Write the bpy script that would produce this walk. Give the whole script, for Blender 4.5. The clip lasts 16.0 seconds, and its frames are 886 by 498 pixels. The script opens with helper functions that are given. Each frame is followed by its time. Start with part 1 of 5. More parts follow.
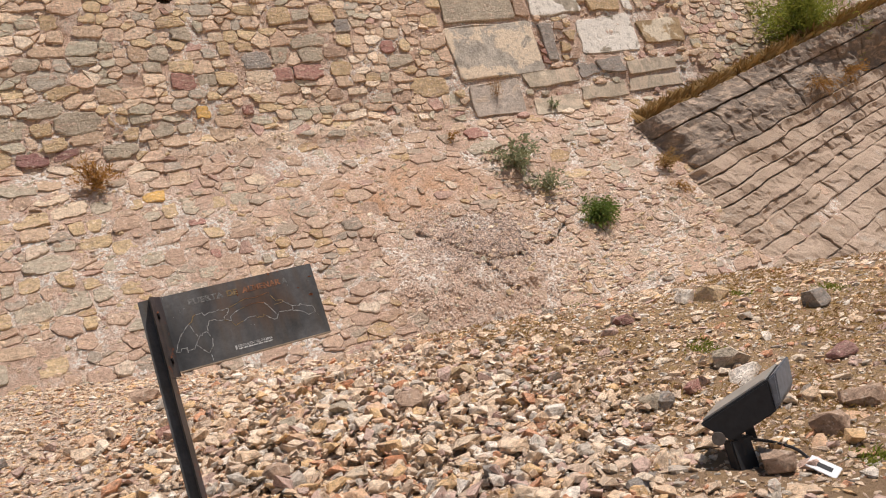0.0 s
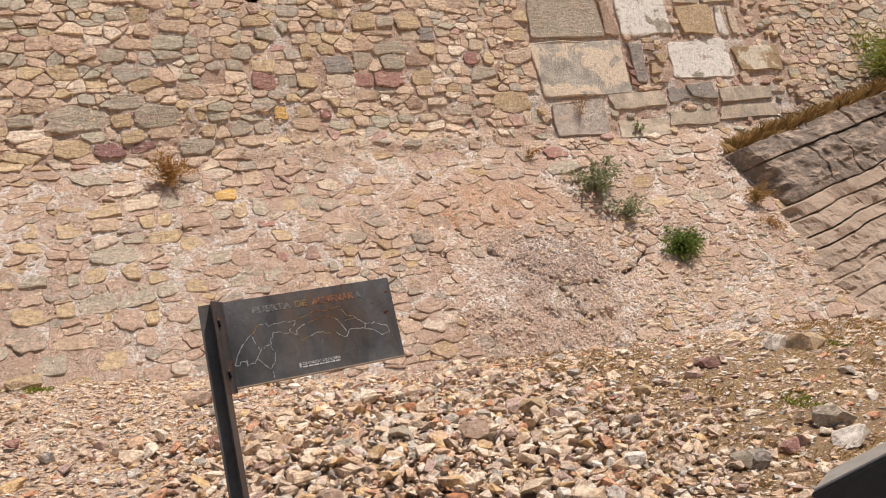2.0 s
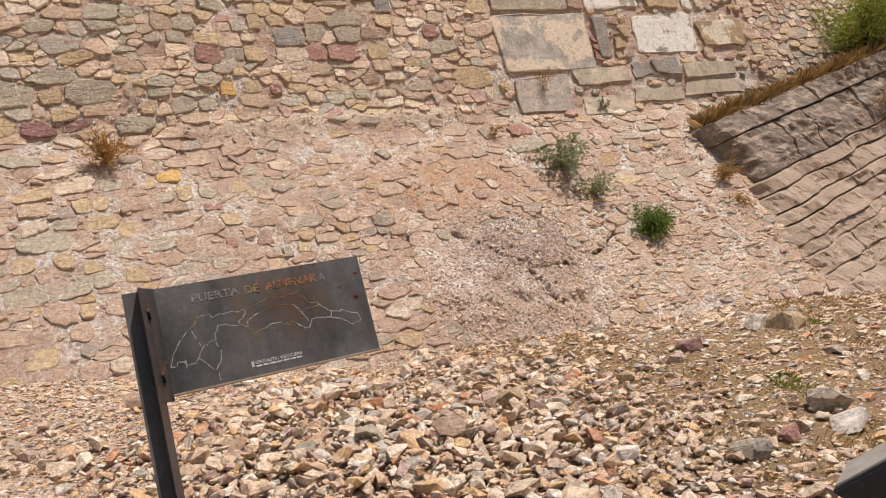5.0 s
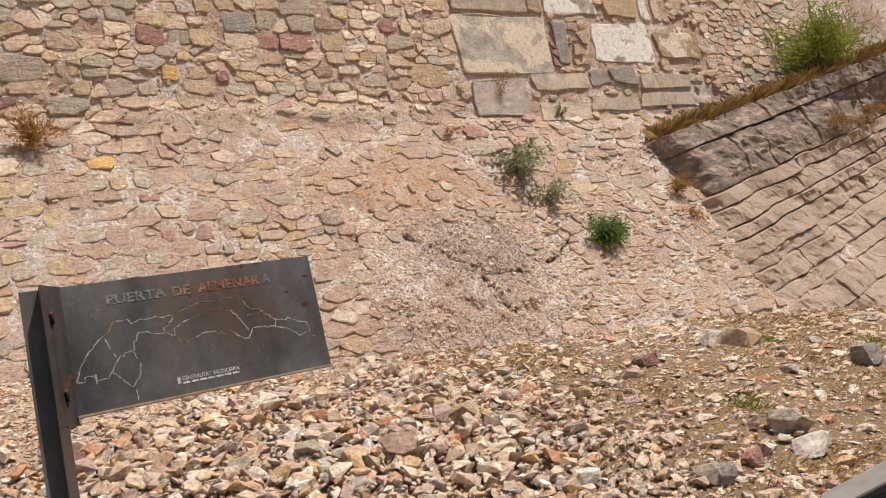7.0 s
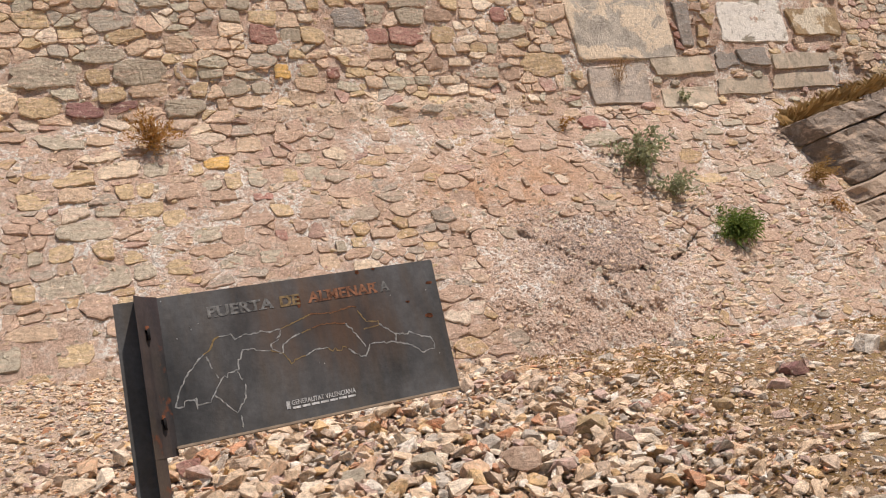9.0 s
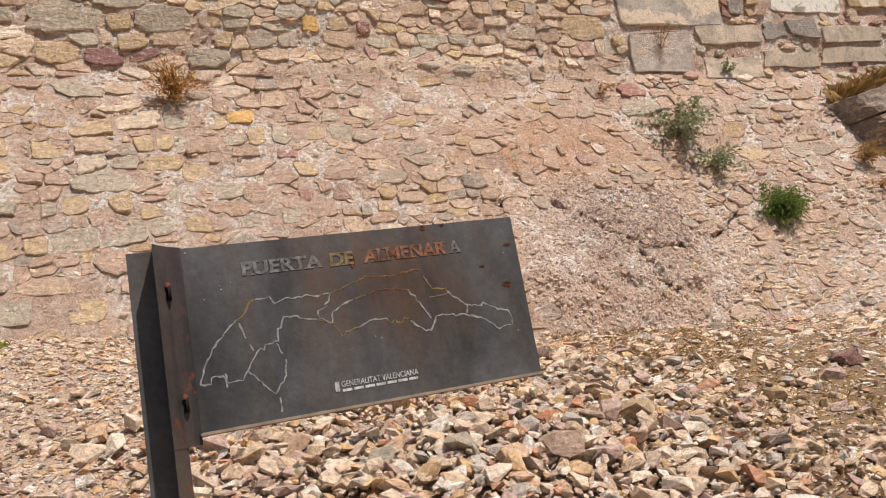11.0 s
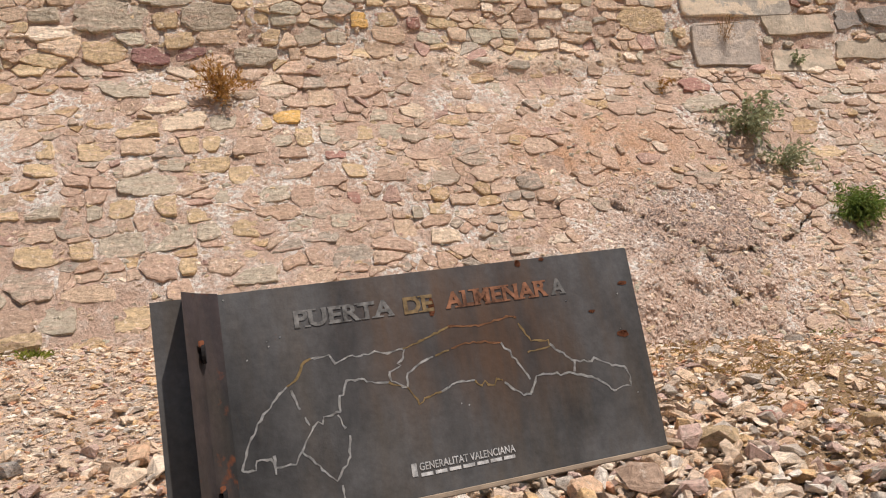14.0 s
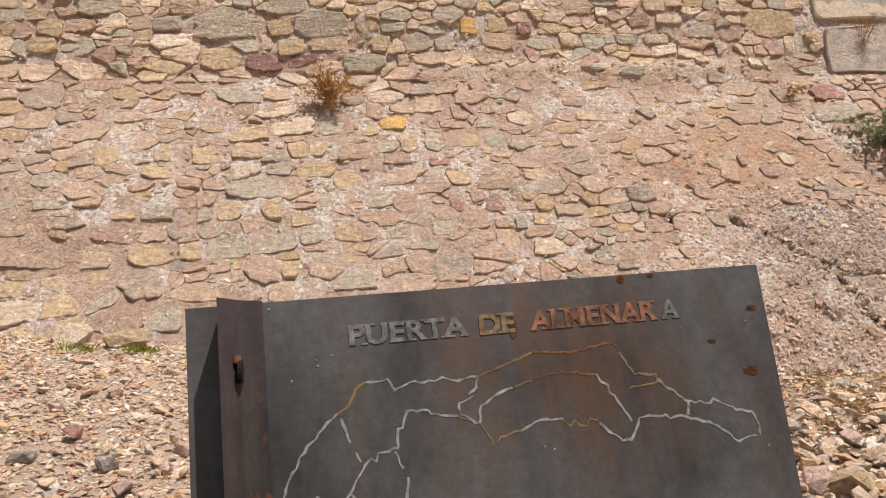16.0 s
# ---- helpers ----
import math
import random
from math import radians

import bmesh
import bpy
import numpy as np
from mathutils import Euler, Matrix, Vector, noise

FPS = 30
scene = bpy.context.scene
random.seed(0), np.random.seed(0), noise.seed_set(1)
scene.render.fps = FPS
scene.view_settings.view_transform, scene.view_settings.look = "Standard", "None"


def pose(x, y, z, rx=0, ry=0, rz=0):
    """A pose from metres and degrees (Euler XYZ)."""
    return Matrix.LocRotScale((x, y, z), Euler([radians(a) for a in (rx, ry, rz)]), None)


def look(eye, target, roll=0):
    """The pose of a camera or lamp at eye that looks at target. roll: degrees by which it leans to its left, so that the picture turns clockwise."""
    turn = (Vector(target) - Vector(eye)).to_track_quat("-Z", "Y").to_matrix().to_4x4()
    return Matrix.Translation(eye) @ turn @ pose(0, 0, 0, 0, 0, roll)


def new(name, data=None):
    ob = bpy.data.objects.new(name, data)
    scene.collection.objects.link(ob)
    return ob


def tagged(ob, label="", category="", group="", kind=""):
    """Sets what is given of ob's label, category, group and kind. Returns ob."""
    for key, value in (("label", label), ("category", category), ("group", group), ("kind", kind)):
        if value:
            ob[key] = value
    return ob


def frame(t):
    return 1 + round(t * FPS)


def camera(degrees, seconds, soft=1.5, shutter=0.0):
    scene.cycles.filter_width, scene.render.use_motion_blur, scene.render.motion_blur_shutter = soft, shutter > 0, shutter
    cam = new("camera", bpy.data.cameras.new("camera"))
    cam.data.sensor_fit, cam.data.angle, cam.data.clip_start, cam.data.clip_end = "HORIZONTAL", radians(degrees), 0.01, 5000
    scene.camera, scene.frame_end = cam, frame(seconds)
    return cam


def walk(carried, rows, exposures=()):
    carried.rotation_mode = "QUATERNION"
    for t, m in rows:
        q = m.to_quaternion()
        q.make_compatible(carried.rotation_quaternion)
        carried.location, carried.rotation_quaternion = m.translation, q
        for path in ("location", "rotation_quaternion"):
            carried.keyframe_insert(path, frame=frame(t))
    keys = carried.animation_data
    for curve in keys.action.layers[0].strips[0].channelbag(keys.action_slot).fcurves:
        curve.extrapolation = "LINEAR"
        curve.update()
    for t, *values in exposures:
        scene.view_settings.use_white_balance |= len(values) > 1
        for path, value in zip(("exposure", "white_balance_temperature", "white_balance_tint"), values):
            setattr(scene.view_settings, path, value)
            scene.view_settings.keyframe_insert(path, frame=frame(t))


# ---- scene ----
cam = camera(60.8, 16.0, soft=1.1)
PATH = [
    (0, (0.012, -2.936, 0.89), (0.777, -1.102, 1.111), -16.1),
    (0.5, (0.021, -2.868, 0.892), (0.701, -1.008, 1.174), -15.6),
    (1, (0.01, -2.761, 0.894), (0.675, -0.901, 1.206), -14.7),
    (1.5, (0.032, -2.672, 0.924), (0.661, -0.804, 1.263), -11.2),
    (2, (0.029, -2.597, 0.965), (0.655, -0.722, 1.268), -11.2),
    (2.5, (0.037, -2.534, 0.993), (0.635, -0.649, 1.288), -12.2),
    (3, (0.042, -2.489, 1.005), (0.591, -0.587, 1.285), -14.1),
    (3.5, (0.057, -2.424, 0.989), (0.618, -0.521, 1.236), -14.8),
    (4, (0.072, -2.339, 0.986), (0.693, -0.458, 1.268), -13.5),
    (4.5, (0.075, -2.246, 0.984), (0.725, -0.379, 1.289), -13.3),
    (5, (0.088, -2.151, 1.002), (0.821, -0.307, 1.247), -12.6),
    (5.2, (0.094, -2.106, 1.021), (0.891, -0.287, 1.254), -11.4),
    (7.3, (0.154, -1.826, 1.054), (1.022, -0.039, 1.281), -11.0),
    (7.5, (0.161, -1.795, 1.061), (0.991, 0.008, 1.31), -11.1),
    (8, (0.18, -1.72, 1.079), (0.913, 0.125, 1.323), -10.0),
    (8.5, (0.192, -1.637, 1.104), (0.909, 0.212, 1.366), -9.6),
    (9, (0.194, -1.577, 1.11), (0.8, 0.311, 1.375), -10.4),
    (9.5, (0.19, -1.517, 1.114), (0.715, 0.397, 1.359), -10.6),
    (12, (0.149, -1.128, 1.184), (0.763, 0.767, 1.369), -6.2),
    (12.5, (0.148, -1.097, 1.217), (0.784, 0.79, 1.399), -6.2),
    (13, (0.15, -1.073, 1.235), (0.741, 0.83, 1.405), -7.1),
    (13.5, (0.157, -1.036, 1.236), (0.678, 0.886, 1.421), -6.8),
    (14, (0.168, -0.996, 1.236), (0.616, 0.943, 1.437), -7.5),
    (14.5, (0.183, -0.954, 1.237), (0.532, 1.003, 1.456), -7.5),
    (15, (0.2, -0.912, 1.239), (0.512, 1.051, 1.467), -6.5),
    (15.5, (0.215, -0.877, 1.242), (0.441, 1.095, 1.486), -5.1),
    (16, (0.226, -0.843, 1.247), (0.4, 1.132, 1.505), -4.7),
]
walk(cam, [(t, look(eye, target, roll)) for t, eye, target, roll in PATH], [(0, 0.0), (1.5, 0.06), (4.5, 0.04), (8, 0.06), (16, 0.13)])

# ---- light ----
SUN_TO = Vector((0.31, -0.32, 0.895)).normalized()
world = bpy.data.worlds.new("sky")
scene.world = world
world.use_nodes = True
wn = world.node_tree.nodes
sky = wn.new("ShaderNodeTexSky")
sky.sky_type = "NISHITA"
sky.sun_disc = False
sky.sun_elevation = math.asin(SUN_TO.z)
sky.sun_rotation = math.atan2(SUN_TO.x, SUN_TO.y)
world.node_tree.links.new(sky.outputs[0], wn["Background"].inputs[0])
wn["Background"].inputs[1].default_value = 0.068
sun = new("sun", bpy.data.lights.new("sun", "SUN"))
sun.data.energy = 5.0
sun.data.angle = radians(0.55)
sun.data.color = (1.0, 0.90, 0.835)
sun.matrix_world = look(SUN_TO * 40, (0, 0, 0))


# ---- materials ----
class Nodes:
    """Small helper around one node material."""

    def __init__(self, name, rough=0.9, metal=0.0):
        self.mat = bpy.data.materials.new(name)
        self.mat.use_nodes = True
        self.t = self.mat.node_tree
        self.bsdf = self.t.nodes["Principled BSDF"]
        self.bsdf.inputs["Roughness"].default_value = rough
        self.bsdf.inputs["Metallic"].default_value = metal
        self.bsdf.inputs["Specular IOR Level"].default_value = 0.3
        self.pos = self.t.nodes.new("ShaderNodeNewGeometry")

    def link(self, a, b):
        self.t.links.new(a, b)

    def noise(self, scale, detail=4.0, rough=0.6, stretch=None, distort=0.0):
        n = self.t.nodes.new("ShaderNodeTexNoise")
        n.inputs["Scale"].default_value = scale
        n.inputs["Detail"].default_value = detail
        n.inputs["Roughness"].default_value = rough
        n.inputs["Distortion"].default_value = distort
        src = self.pos.outputs["Position"]
        if stretch:
            mp = self.t.nodes.new("ShaderNodeMapping")
            mp.inputs["Scale"].default_value = stretch
            self.link(src, mp.inputs[0])
            src = mp.outputs[0]
        self.link(src, n.inputs["Vector"])
        return n.outputs["Fac"]

    def ramp(self, fac, stops, interp="LINEAR"):
        r = self.t.nodes.new("ShaderNodeValToRGB")
        r.color_ramp.interpolation = interp
        el = r.color_ramp.elements
        while len(el) < len(stops):
            el.new(0.5)
        for e, (p, c) in zip(el, stops):
            e.position = p
            e.color = (*c, 1) if len(c) == 3 else c
        self.link(fac, r.inputs[0])
        return r.outputs[0]

    def mix(self, fac, a, b, mode="MIX"):
        m = self.t.nodes.new("ShaderNodeMix")
        m.data_type = "RGBA"
        m.blend_type = mode
        for v, i in ((fac, 0), (a, 6), (b, 7)):
            if isinstance(v, (int, float)):
                m.inputs[i].default_value = v
            elif isinstance(v, tuple):
                m.inputs[i].default_value = (*v, 1)
            else:
                self.link(v, m.inputs[i])
        return m.outputs[2]

    def colour(self, c):
        if isinstance(c, tuple):
            self.bsdf.inputs["Base Color"].default_value = (*c, 1)
        else:
            self.link(c, self.bsdf.inputs["Base Color"])

    def bump(self, h, dist=0.01, strength=1.0):
        b = self.t.nodes.new("ShaderNodeBump")
        b.inputs["Distance"].default_value = dist
        b.inputs["Strength"].default_value = strength
        self.link(h, b.inputs["Height"])
        self.link(b.outputs[0], self.bsdf.inputs["Normal"])


def grey(v):
    return (v, v, v)


def blob(m, centre, radii, soft=0.5):
    """A stain with a shape of its own: 1 inside an ellipsoid in the place, ragged by noise."""
    mp = m.t.nodes.new("ShaderNodeMapping")
    mp.vector_type = "TEXTURE"
    mp.inputs["Location"].default_value = centre
    mp.inputs["Scale"].default_value = radii
    m.link(m.pos.outputs["Position"], mp.inputs[0])
    ln = m.t.nodes.new("ShaderNodeVectorMath")
    ln.operation = "LENGTH"
    m.link(mp.outputs[0], ln.inputs[0])
    add = m.t.nodes.new("ShaderNodeMath")
    add.operation = "ADD"
    m.link(ln.outputs["Value"], add.inputs[0])
    m.link(m.noise(5, 5, 0.7), add.inputs[1])
    return _fall(m, add.outputs[0], soft)


def _fall(m, v, soft):
    r = m.t.nodes.new("ShaderNodeMapRange")
    r.inputs["From Min"].default_value = 1.5 + soft
    r.inputs["From Max"].default_value = 1.5 - soft
    m.link(v, r.inputs["Value"])
    return r.outputs[0]


STONE = [
    (0.00, (0.604, 0.451, 0.313)), (0.15, (0.615, 0.472, 0.281)), (0.26, (0.477, 0.435, 0.329)), (0.39, (0.647, 0.493, 0.360)),
    (0.50, (0.530, 0.398, 0.281)), (0.59, (0.456, 0.408, 0.329)), (0.68, (0.763, 0.594, 0.424)), (0.78, (0.456, 0.286, 0.233)),
    (0.825, (0.647, 0.472, 0.339)), (0.94, (0.816, 0.689, 0.530)),
]
RUBBLE = [
    (0.00, (0.69, 0.51, 0.345)), (0.15, (0.60, 0.46, 0.34)), (0.27, (0.75, 0.585, 0.42)), (0.41, (0.64, 0.425, 0.27)),
    (0.50, (0.48, 0.425, 0.355)), (0.59, (0.68, 0.455, 0.235)), (0.67, (0.79, 0.66, 0.505)), (0.78, (0.60, 0.31, 0.18)),
    (0.83, (0.53, 0.375, 0.31)), (0.92, (0.82, 0.74, 0.63)),
]


def stone_material(name, stops, island, dust=(0.55, 0.395, 0.295), amount=0.35, tint=None):
    m = Nodes(name, 0.88)
    if tint:
        base = m.mix(m.ramp(m.noise(7, 3), [(0.3, grey(0)), (0.7, grey(1))]), tuple(c * 0.86 for c in tint), tuple(min(c * 1.12, 1) for c in tint))
    elif island:
        base = m.ramp(m.pos.outputs["Random Per Island"], stops, "CONSTANT")
    else:
        info = m.t.nodes.new("ShaderNodeObjectInfo")
        base = m.ramp(info.outputs["Random"], stops, "CONSTANT")
    fine = m.noise(32, 8, 0.78)
    mid = m.noise(9, 6, 0.7, stretch=(0.6, 1, 2.4), distort=0.6)
    c = m.mix(m.ramp(m.noise(14, 6, 0.75, stretch=(0.5, 1, 2.6), distort=0.5), [(0.45, grey(0)), (0.62, grey(0.45))]), base, (0.36, 0.27, 0.20))
    c = m.mix(m.ramp(mid, [(0.62 - amount * 0.2, grey(0)), (0.68 - amount * 0.2, grey(0.6))]), c, dust)
    c = m.mix(m.ramp(m.noise(23, 4, 0.6), [(0.60, grey(0)), (0.66, grey(0.5))]), c, (0.74, 0.64, 0.52))
    c = m.mix(0.75, c, m.ramp(fine, [(0.31, grey(0.22)), (0.45, grey(1.0)), (0.68, grey(1.75))]), "MULTIPLY")
    m.colour(c)
    m.bump(m.mix(0.5, fine, mid), 0.04, 1.0)
    return m.mat


def mortar_material():
    m = Nodes("mortar", 0.95)
    big = m.noise(1.1, 5, 0.6)
    mid = m.noise(9, 6, 0.7)
    fine = m.noise(34, 8, 0.78)
    c = m.ramp(big, [(0.3, (0.53, 0.365, 0.27)), (0.5, (0.585, 0.415, 0.31)), (0.7, (0.645, 0.475, 0.37))])
    c = m.mix(m.ramp(mid, [(0.5, grey(0)), (0.62, grey(0.6))]), c, (0.64, 0.53, 0.43))
    c = m.mix(m.ramp(mid, [(0.3, grey(0.5)), (0.40, grey(0))]), c, (0.44, 0.31, 0.235))
    lime = m.mix(1.0, m.ramp(m.noise(2.2, 4, 0.6), [(0.46, grey(0)), (0.58, grey(1))]), m.ramp(m.noise(30, 5, 0.7), [(0.46, grey(0)), (0.53, grey(1))]), "MULTIPLY")
    c = m.mix(lime, c, (0.80, 0.75, 0.67))
    c = m.mix(m.mix(1.0, blob(m, (3.0, 5.04, 2.62), (1.0, 1.0, 0.40)), m.ramp(m.noise(6, 6, 0.7), [(0.35, grey(0.25)), (0.62, grey(0.9))]), "MULTIPLY"), c, (0.60, 0.36, 0.215))
    band = m.mix(1.0, blob(m, (2.45, 5.5, 3.61), (1.95, 1.5, 0.115), 0.3), m.ramp(mid, [(0.35, grey(0.4)), (0.6, grey(0.9))]), "MULTIPLY")
    c = m.mix(band, c, (0.72, 0.555, 0.405))
    lichen = m.mix(m.ramp(m.noise(26, 6, 0.8), [(0.47, grey(0)), (0.56, grey(0.85))]), c, (0.23, 0.18, 0.155))
    c = m.mix(blob(m, (3.62, 4.4, 1.78), (0.75, 1.2, 0.45), 0.4), c, lichen)
    c = m.mix(0.55, c, m.ramp(fine, [(0.31, grey(0.25)), (0.45, grey(1.0)), (0.68, grey(1.75))]), "MULTIPLY")
    m.colour(c)
    m.bump(m.mix(0.6, mid, fine), 0.08, 1.0)
    return m.mat


def ground_material():
    m = Nodes("dry_soil", 0.95)
    big = m.noise(0.8, 5, 0.6)
    mid = m.noise(7, 6, 0.7)
    fine = m.noise(45, 6, 0.75)
    c = m.ramp(big, [(0.35, (0.28, 0.185, 0.11)), (0.55, (0.345, 0.235, 0.15)), (0.7, (0.305, 0.21, 0.115))])
    straw = m.mix(m.ramp(mid, [(0.4, grey(0)), (0.6, grey(0.8))]), c, (0.36, 0.24, 0.095))
    c = m.mix(blob(m, (-1.2, 3.2, 1.0), (2.6, 2.4, 2.0), 0.5), c, (0.64, 0.48, 0.36))
    c = m.mix(blob(m, (5.3, 1.6, 0.0), (3.0, 3.2, 4.0), 0.4), c, straw)
    c = m.mix(0.6, c, m.ramp(fine, [(0.25, grey(0.45)), (0.5, grey(1.0)), (0.75, grey(1.4))]), "MULTIPLY")
    m.colour(c)
    m.bump(m.mix(0.6, mid, fine), 0.06, 1.0)
    return m.mat


def rock_material(name="bedded_rock", stain=0.57):
    m = Nodes(name, 0.9)
    big = m.noise(1.4, 5, 0.65)
    mid = m.noise(7, 7, 0.75, stretch=(0.6, 1, 1.6))
    fine = m.noise(50, 6, 0.75)
    c = m.ramp(big, [(0.3, (0.40, 0.30, 0.22)), (0.5, (0.485, 0.37, 0.275)), (0.7, (0.555, 0.43, 0.33))])
    c = m.mix(m.ramp(mid, [(stain, grey(0)), (stain + 0.06, grey(0.8))]), c, (0.19, 0.155, 0.125))
    c = m.mix(m.ramp(m.noise(4, 5, 0.7), [(0.58, grey(0)), (0.70, grey(0.6))]), c, (0.52, 0.47, 0.40))
    c = m.mix(0.55, c, m.ramp(fine, [(0.3, grey(0.3)), (0.5, grey(1.0)), (0.72, grey(1.5))]), "MULTIPLY")
    m.colour(c)
    m.bump(m.mix(0.4, mid, fine), 0.06, 1.0)
    return m.mat


def plastered_block(name, base, paint, amount):
    """Dressed block that still carries flaking pale render."""
    m = Nodes(name, 0.88)
    fine = m.noise(30, 8, 0.78)
    c = m.mix(m.ramp(m.noise(5, 7, 0.72), [(0.38, grey(0)), (0.62, grey(1))]), tuple(x * 0.72 for x in base), tuple(x * 1.3 for x in base))
    flake = m.noise(2.6, 7, 0.68, distort=0.5)
    c = m.mix(m.ramp(flake, [(1 - amount - 0.02, grey(0)), (1 - amount + 0.02, grey(1))]), c, paint)
    c = m.mix(m.ramp(m.noise(13, 6, 0.75), [(0.54, grey(0)), (0.66, grey(0.6))]), c, tuple(x * 0.62 for x in base))
    c = m.mix(0.55, c, m.ramp(fine, [(0.25, grey(0.4)), (0.5, grey(1.0)), (0.75, grey(1.4))]), "MULTIPLY")
    m.colour(c)
    m.bump(m.mix(0.5, flake, fine), 0.04, 1.0)
    return m.mat


def steel_material(name, rust=0.0, base=0.085):
    m = Nodes(name, 0.45, 0.12)
    cloud = m.noise(7, 5, 0.6, stretch=(1, 1, 0.55))
    drip = m.noise(20, 5, 0.6, stretch=(1, 1, 0.12))
    if rust:
        base *= 0.9
    warm = 0.8 if rust else 1.0
    c = m.ramp(cloud, [(0.34, grey(base * 0.5)), (0.5, (base, base * 0.985 * warm, base * 0.965 * warm)), (0.72, (base * 1.7, base * 1.72 * warm, base * 1.75 * warm))])
    c = m.mix(m.ramp(drip, [(0.44, grey(0)), (0.66, grey(0.5))]), c, (0.10, 0.076, 0.052))
    c = m.mix(0.5, c, m.ramp(m.noise(90, 6, 0.75), [(0.3, grey(0.6)), (0.7, grey(1.4))]), "MULTIPLY")
    streak = blob(m, (0.43, 0.0, 1.23), (0.15, 0.6, 0.11), 0.55)
    c = m.mix(m.mix(1.0, streak, m.ramp(drip, [(0.35, grey(0.05)), (0.66, grey(0.6))]), "MULTIPLY"), c, (0.13, 0.066, 0.034))
    c = m.mix(m.ramp(m.noise(28, 4, 0.6), [(0.70 - rust, grey(0)), (0.78 - rust, grey(0.8))]), c, (0.15, 0.05, 0.022))
    m.colour(c)
    m.link(m.ramp(cloud, [(0.3, grey(0.36)), (0.7, grey(0.58))]), m.bsdf.inputs["Roughness"])
    m.bump(m.noise(160, 3), 0.0008, 0.5)
    return m.mat


def plain(name, c, rough=0.7, metal=0.0, var=0.25, scale=30):
    m = Nodes(name, rough, metal)
    lo, hi = tuple(x * (1 - var) for x in c), tuple(min(x * (1 + var), 1) for x in c)
    m.colour(m.ramp(m.noise(scale, 4), [(0.3, lo), (0.7, hi)]))
    return m.mat


def leaf_material(name, lo, hi):
    m = Nodes(name, 0.7)
    m.colour(m.ramp(m.pos.outputs["Random Per Island"], [(0.0, lo), (1.0, hi)]))
    thin = m.t.nodes.new("ShaderNodeBsdfTranslucent")
    m.link(m.bsdf.inputs["Base Color"].links[0].from_socket, thin.inputs["Color"])
    both = m.t.nodes.new("ShaderNodeMixShader")
    both.inputs[0].default_value = 0.4
    m.link(m.bsdf.outputs[0], both.inputs[1])
    m.link(thin.outputs[0], both.inputs[2])
    m.link(both.outputs[0], m.t.nodes["Material Output"].inputs["Surface"])
    return m.mat


MORTAR = mortar_material()
SOIL = ground_material()
ROCK = rock_material(stain=0.62)
# for the top two beds: same rock with more dark patches
ROCK_DARK = rock_material("darker_rock", 0.43)
WALL_STUFF = stone_material("wall_stone_joined", STONE, True)
FOOT = [
    (0.00, (0.46, 0.315, 0.215)), (0.15, (0.53, 0.37, 0.265)), (0.27, (0.40, 0.325, 0.245)), (0.38, (0.50, 0.365, 0.26)),
    (0.50, (0.51, 0.355, 0.19)), (0.60, (0.37, 0.315, 0.25)), (0.68, (0.56, 0.41, 0.295)), (0.78, (0.42, 0.27, 0.215)),
    (0.82, (0.48, 0.335, 0.245)), (0.95, (0.66, 0.54, 0.41)),
]
FOOT = [(at, tuple(v * 0.85 for v in c)) for at, c in FOOT]
FOOT_STUFF = stone_material("foot_stone_joined", FOOT, True, (0.50, 0.345, 0.26), 0.5)
WALL_STONE = stone_material("wall_stone_single", FOOT, False, (0.50, 0.345, 0.26), 0.5)
RUBBLE_STUFF = stone_material("rubble_joined", RUBBLE, True, (0.60, 0.46, 0.33), -0.2)
RUBBLE_STONE = stone_material("rubble_single", RUBBLE, False, (0.60, 0.46, 0.33), -0.2)
TINTS = {
    "red": stone_material("red_stone", None, False, tint=(0.34, 0.175, 0.14), amount=0.2),
    "dark_red": stone_material("dark_red_stone", None, False, tint=(0.25, 0.13, 0.115), amount=0.2),
    "grey": stone_material("grey_green_stone", None, False, tint=(0.40, 0.345, 0.26), amount=0.25),
    "ochre": stone_material("ochre_stone", None, False, tint=(0.50, 0.37, 0.215), amount=0.3),
    "yellow": stone_material("yellow_stone", None, False, tint=(0.60, 0.37, 0.12), amount=0.15),
    "cream": stone_material("cream_stone", None, False, tint=(0.60, 0.48, 0.345), amount=0.2),
    "brown": stone_material("brown_stone", None, False, tint=(0.40, 0.28, 0.20), amount=0.25),
    "white": stone_material("white_stone", None, False, tint=(0.72, 0.66, 0.57), amount=0.1),
    "slate": stone_material("slate_stone", None, False, tint=(0.29, 0.265, 0.235), amount=0.15),
    "tan": stone_material("tan_stone", None, False, tint=(0.50, 0.365, 0.25), amount=0.2),
    "pink": stone_material("pink_stone", None, False, tint=(0.54, 0.32, 0.27), amount=0.2),
    "brick": stone_material("orange_brick_stone", None, False, tint=(0.50, 0.22, 0.11), amount=0.1),
}
STEEL = steel_material("weathered_steel")
RUSTY = steel_material("rusty_steel", 0.09, 0.06)


# ---- shape of the land and of the wall ----
def smooth(a, b, v):
    u = min(max((v - a) / (b - a), 0.0), 1.0)
    return u * u * (3 - 2 * u)


def fbm(x, y, z, octaves=3):
    total, amp = 0.0, 1.0
    for _ in range(octaves):
        total += amp * noise.noise(Vector((x, y, z)))
        x, y, z, amp = x * 2.1, y * 2.1, z * 2.1, amp * 0.5
    return total


def ledge_z(x):
    return 3.62 - 0.02 * x


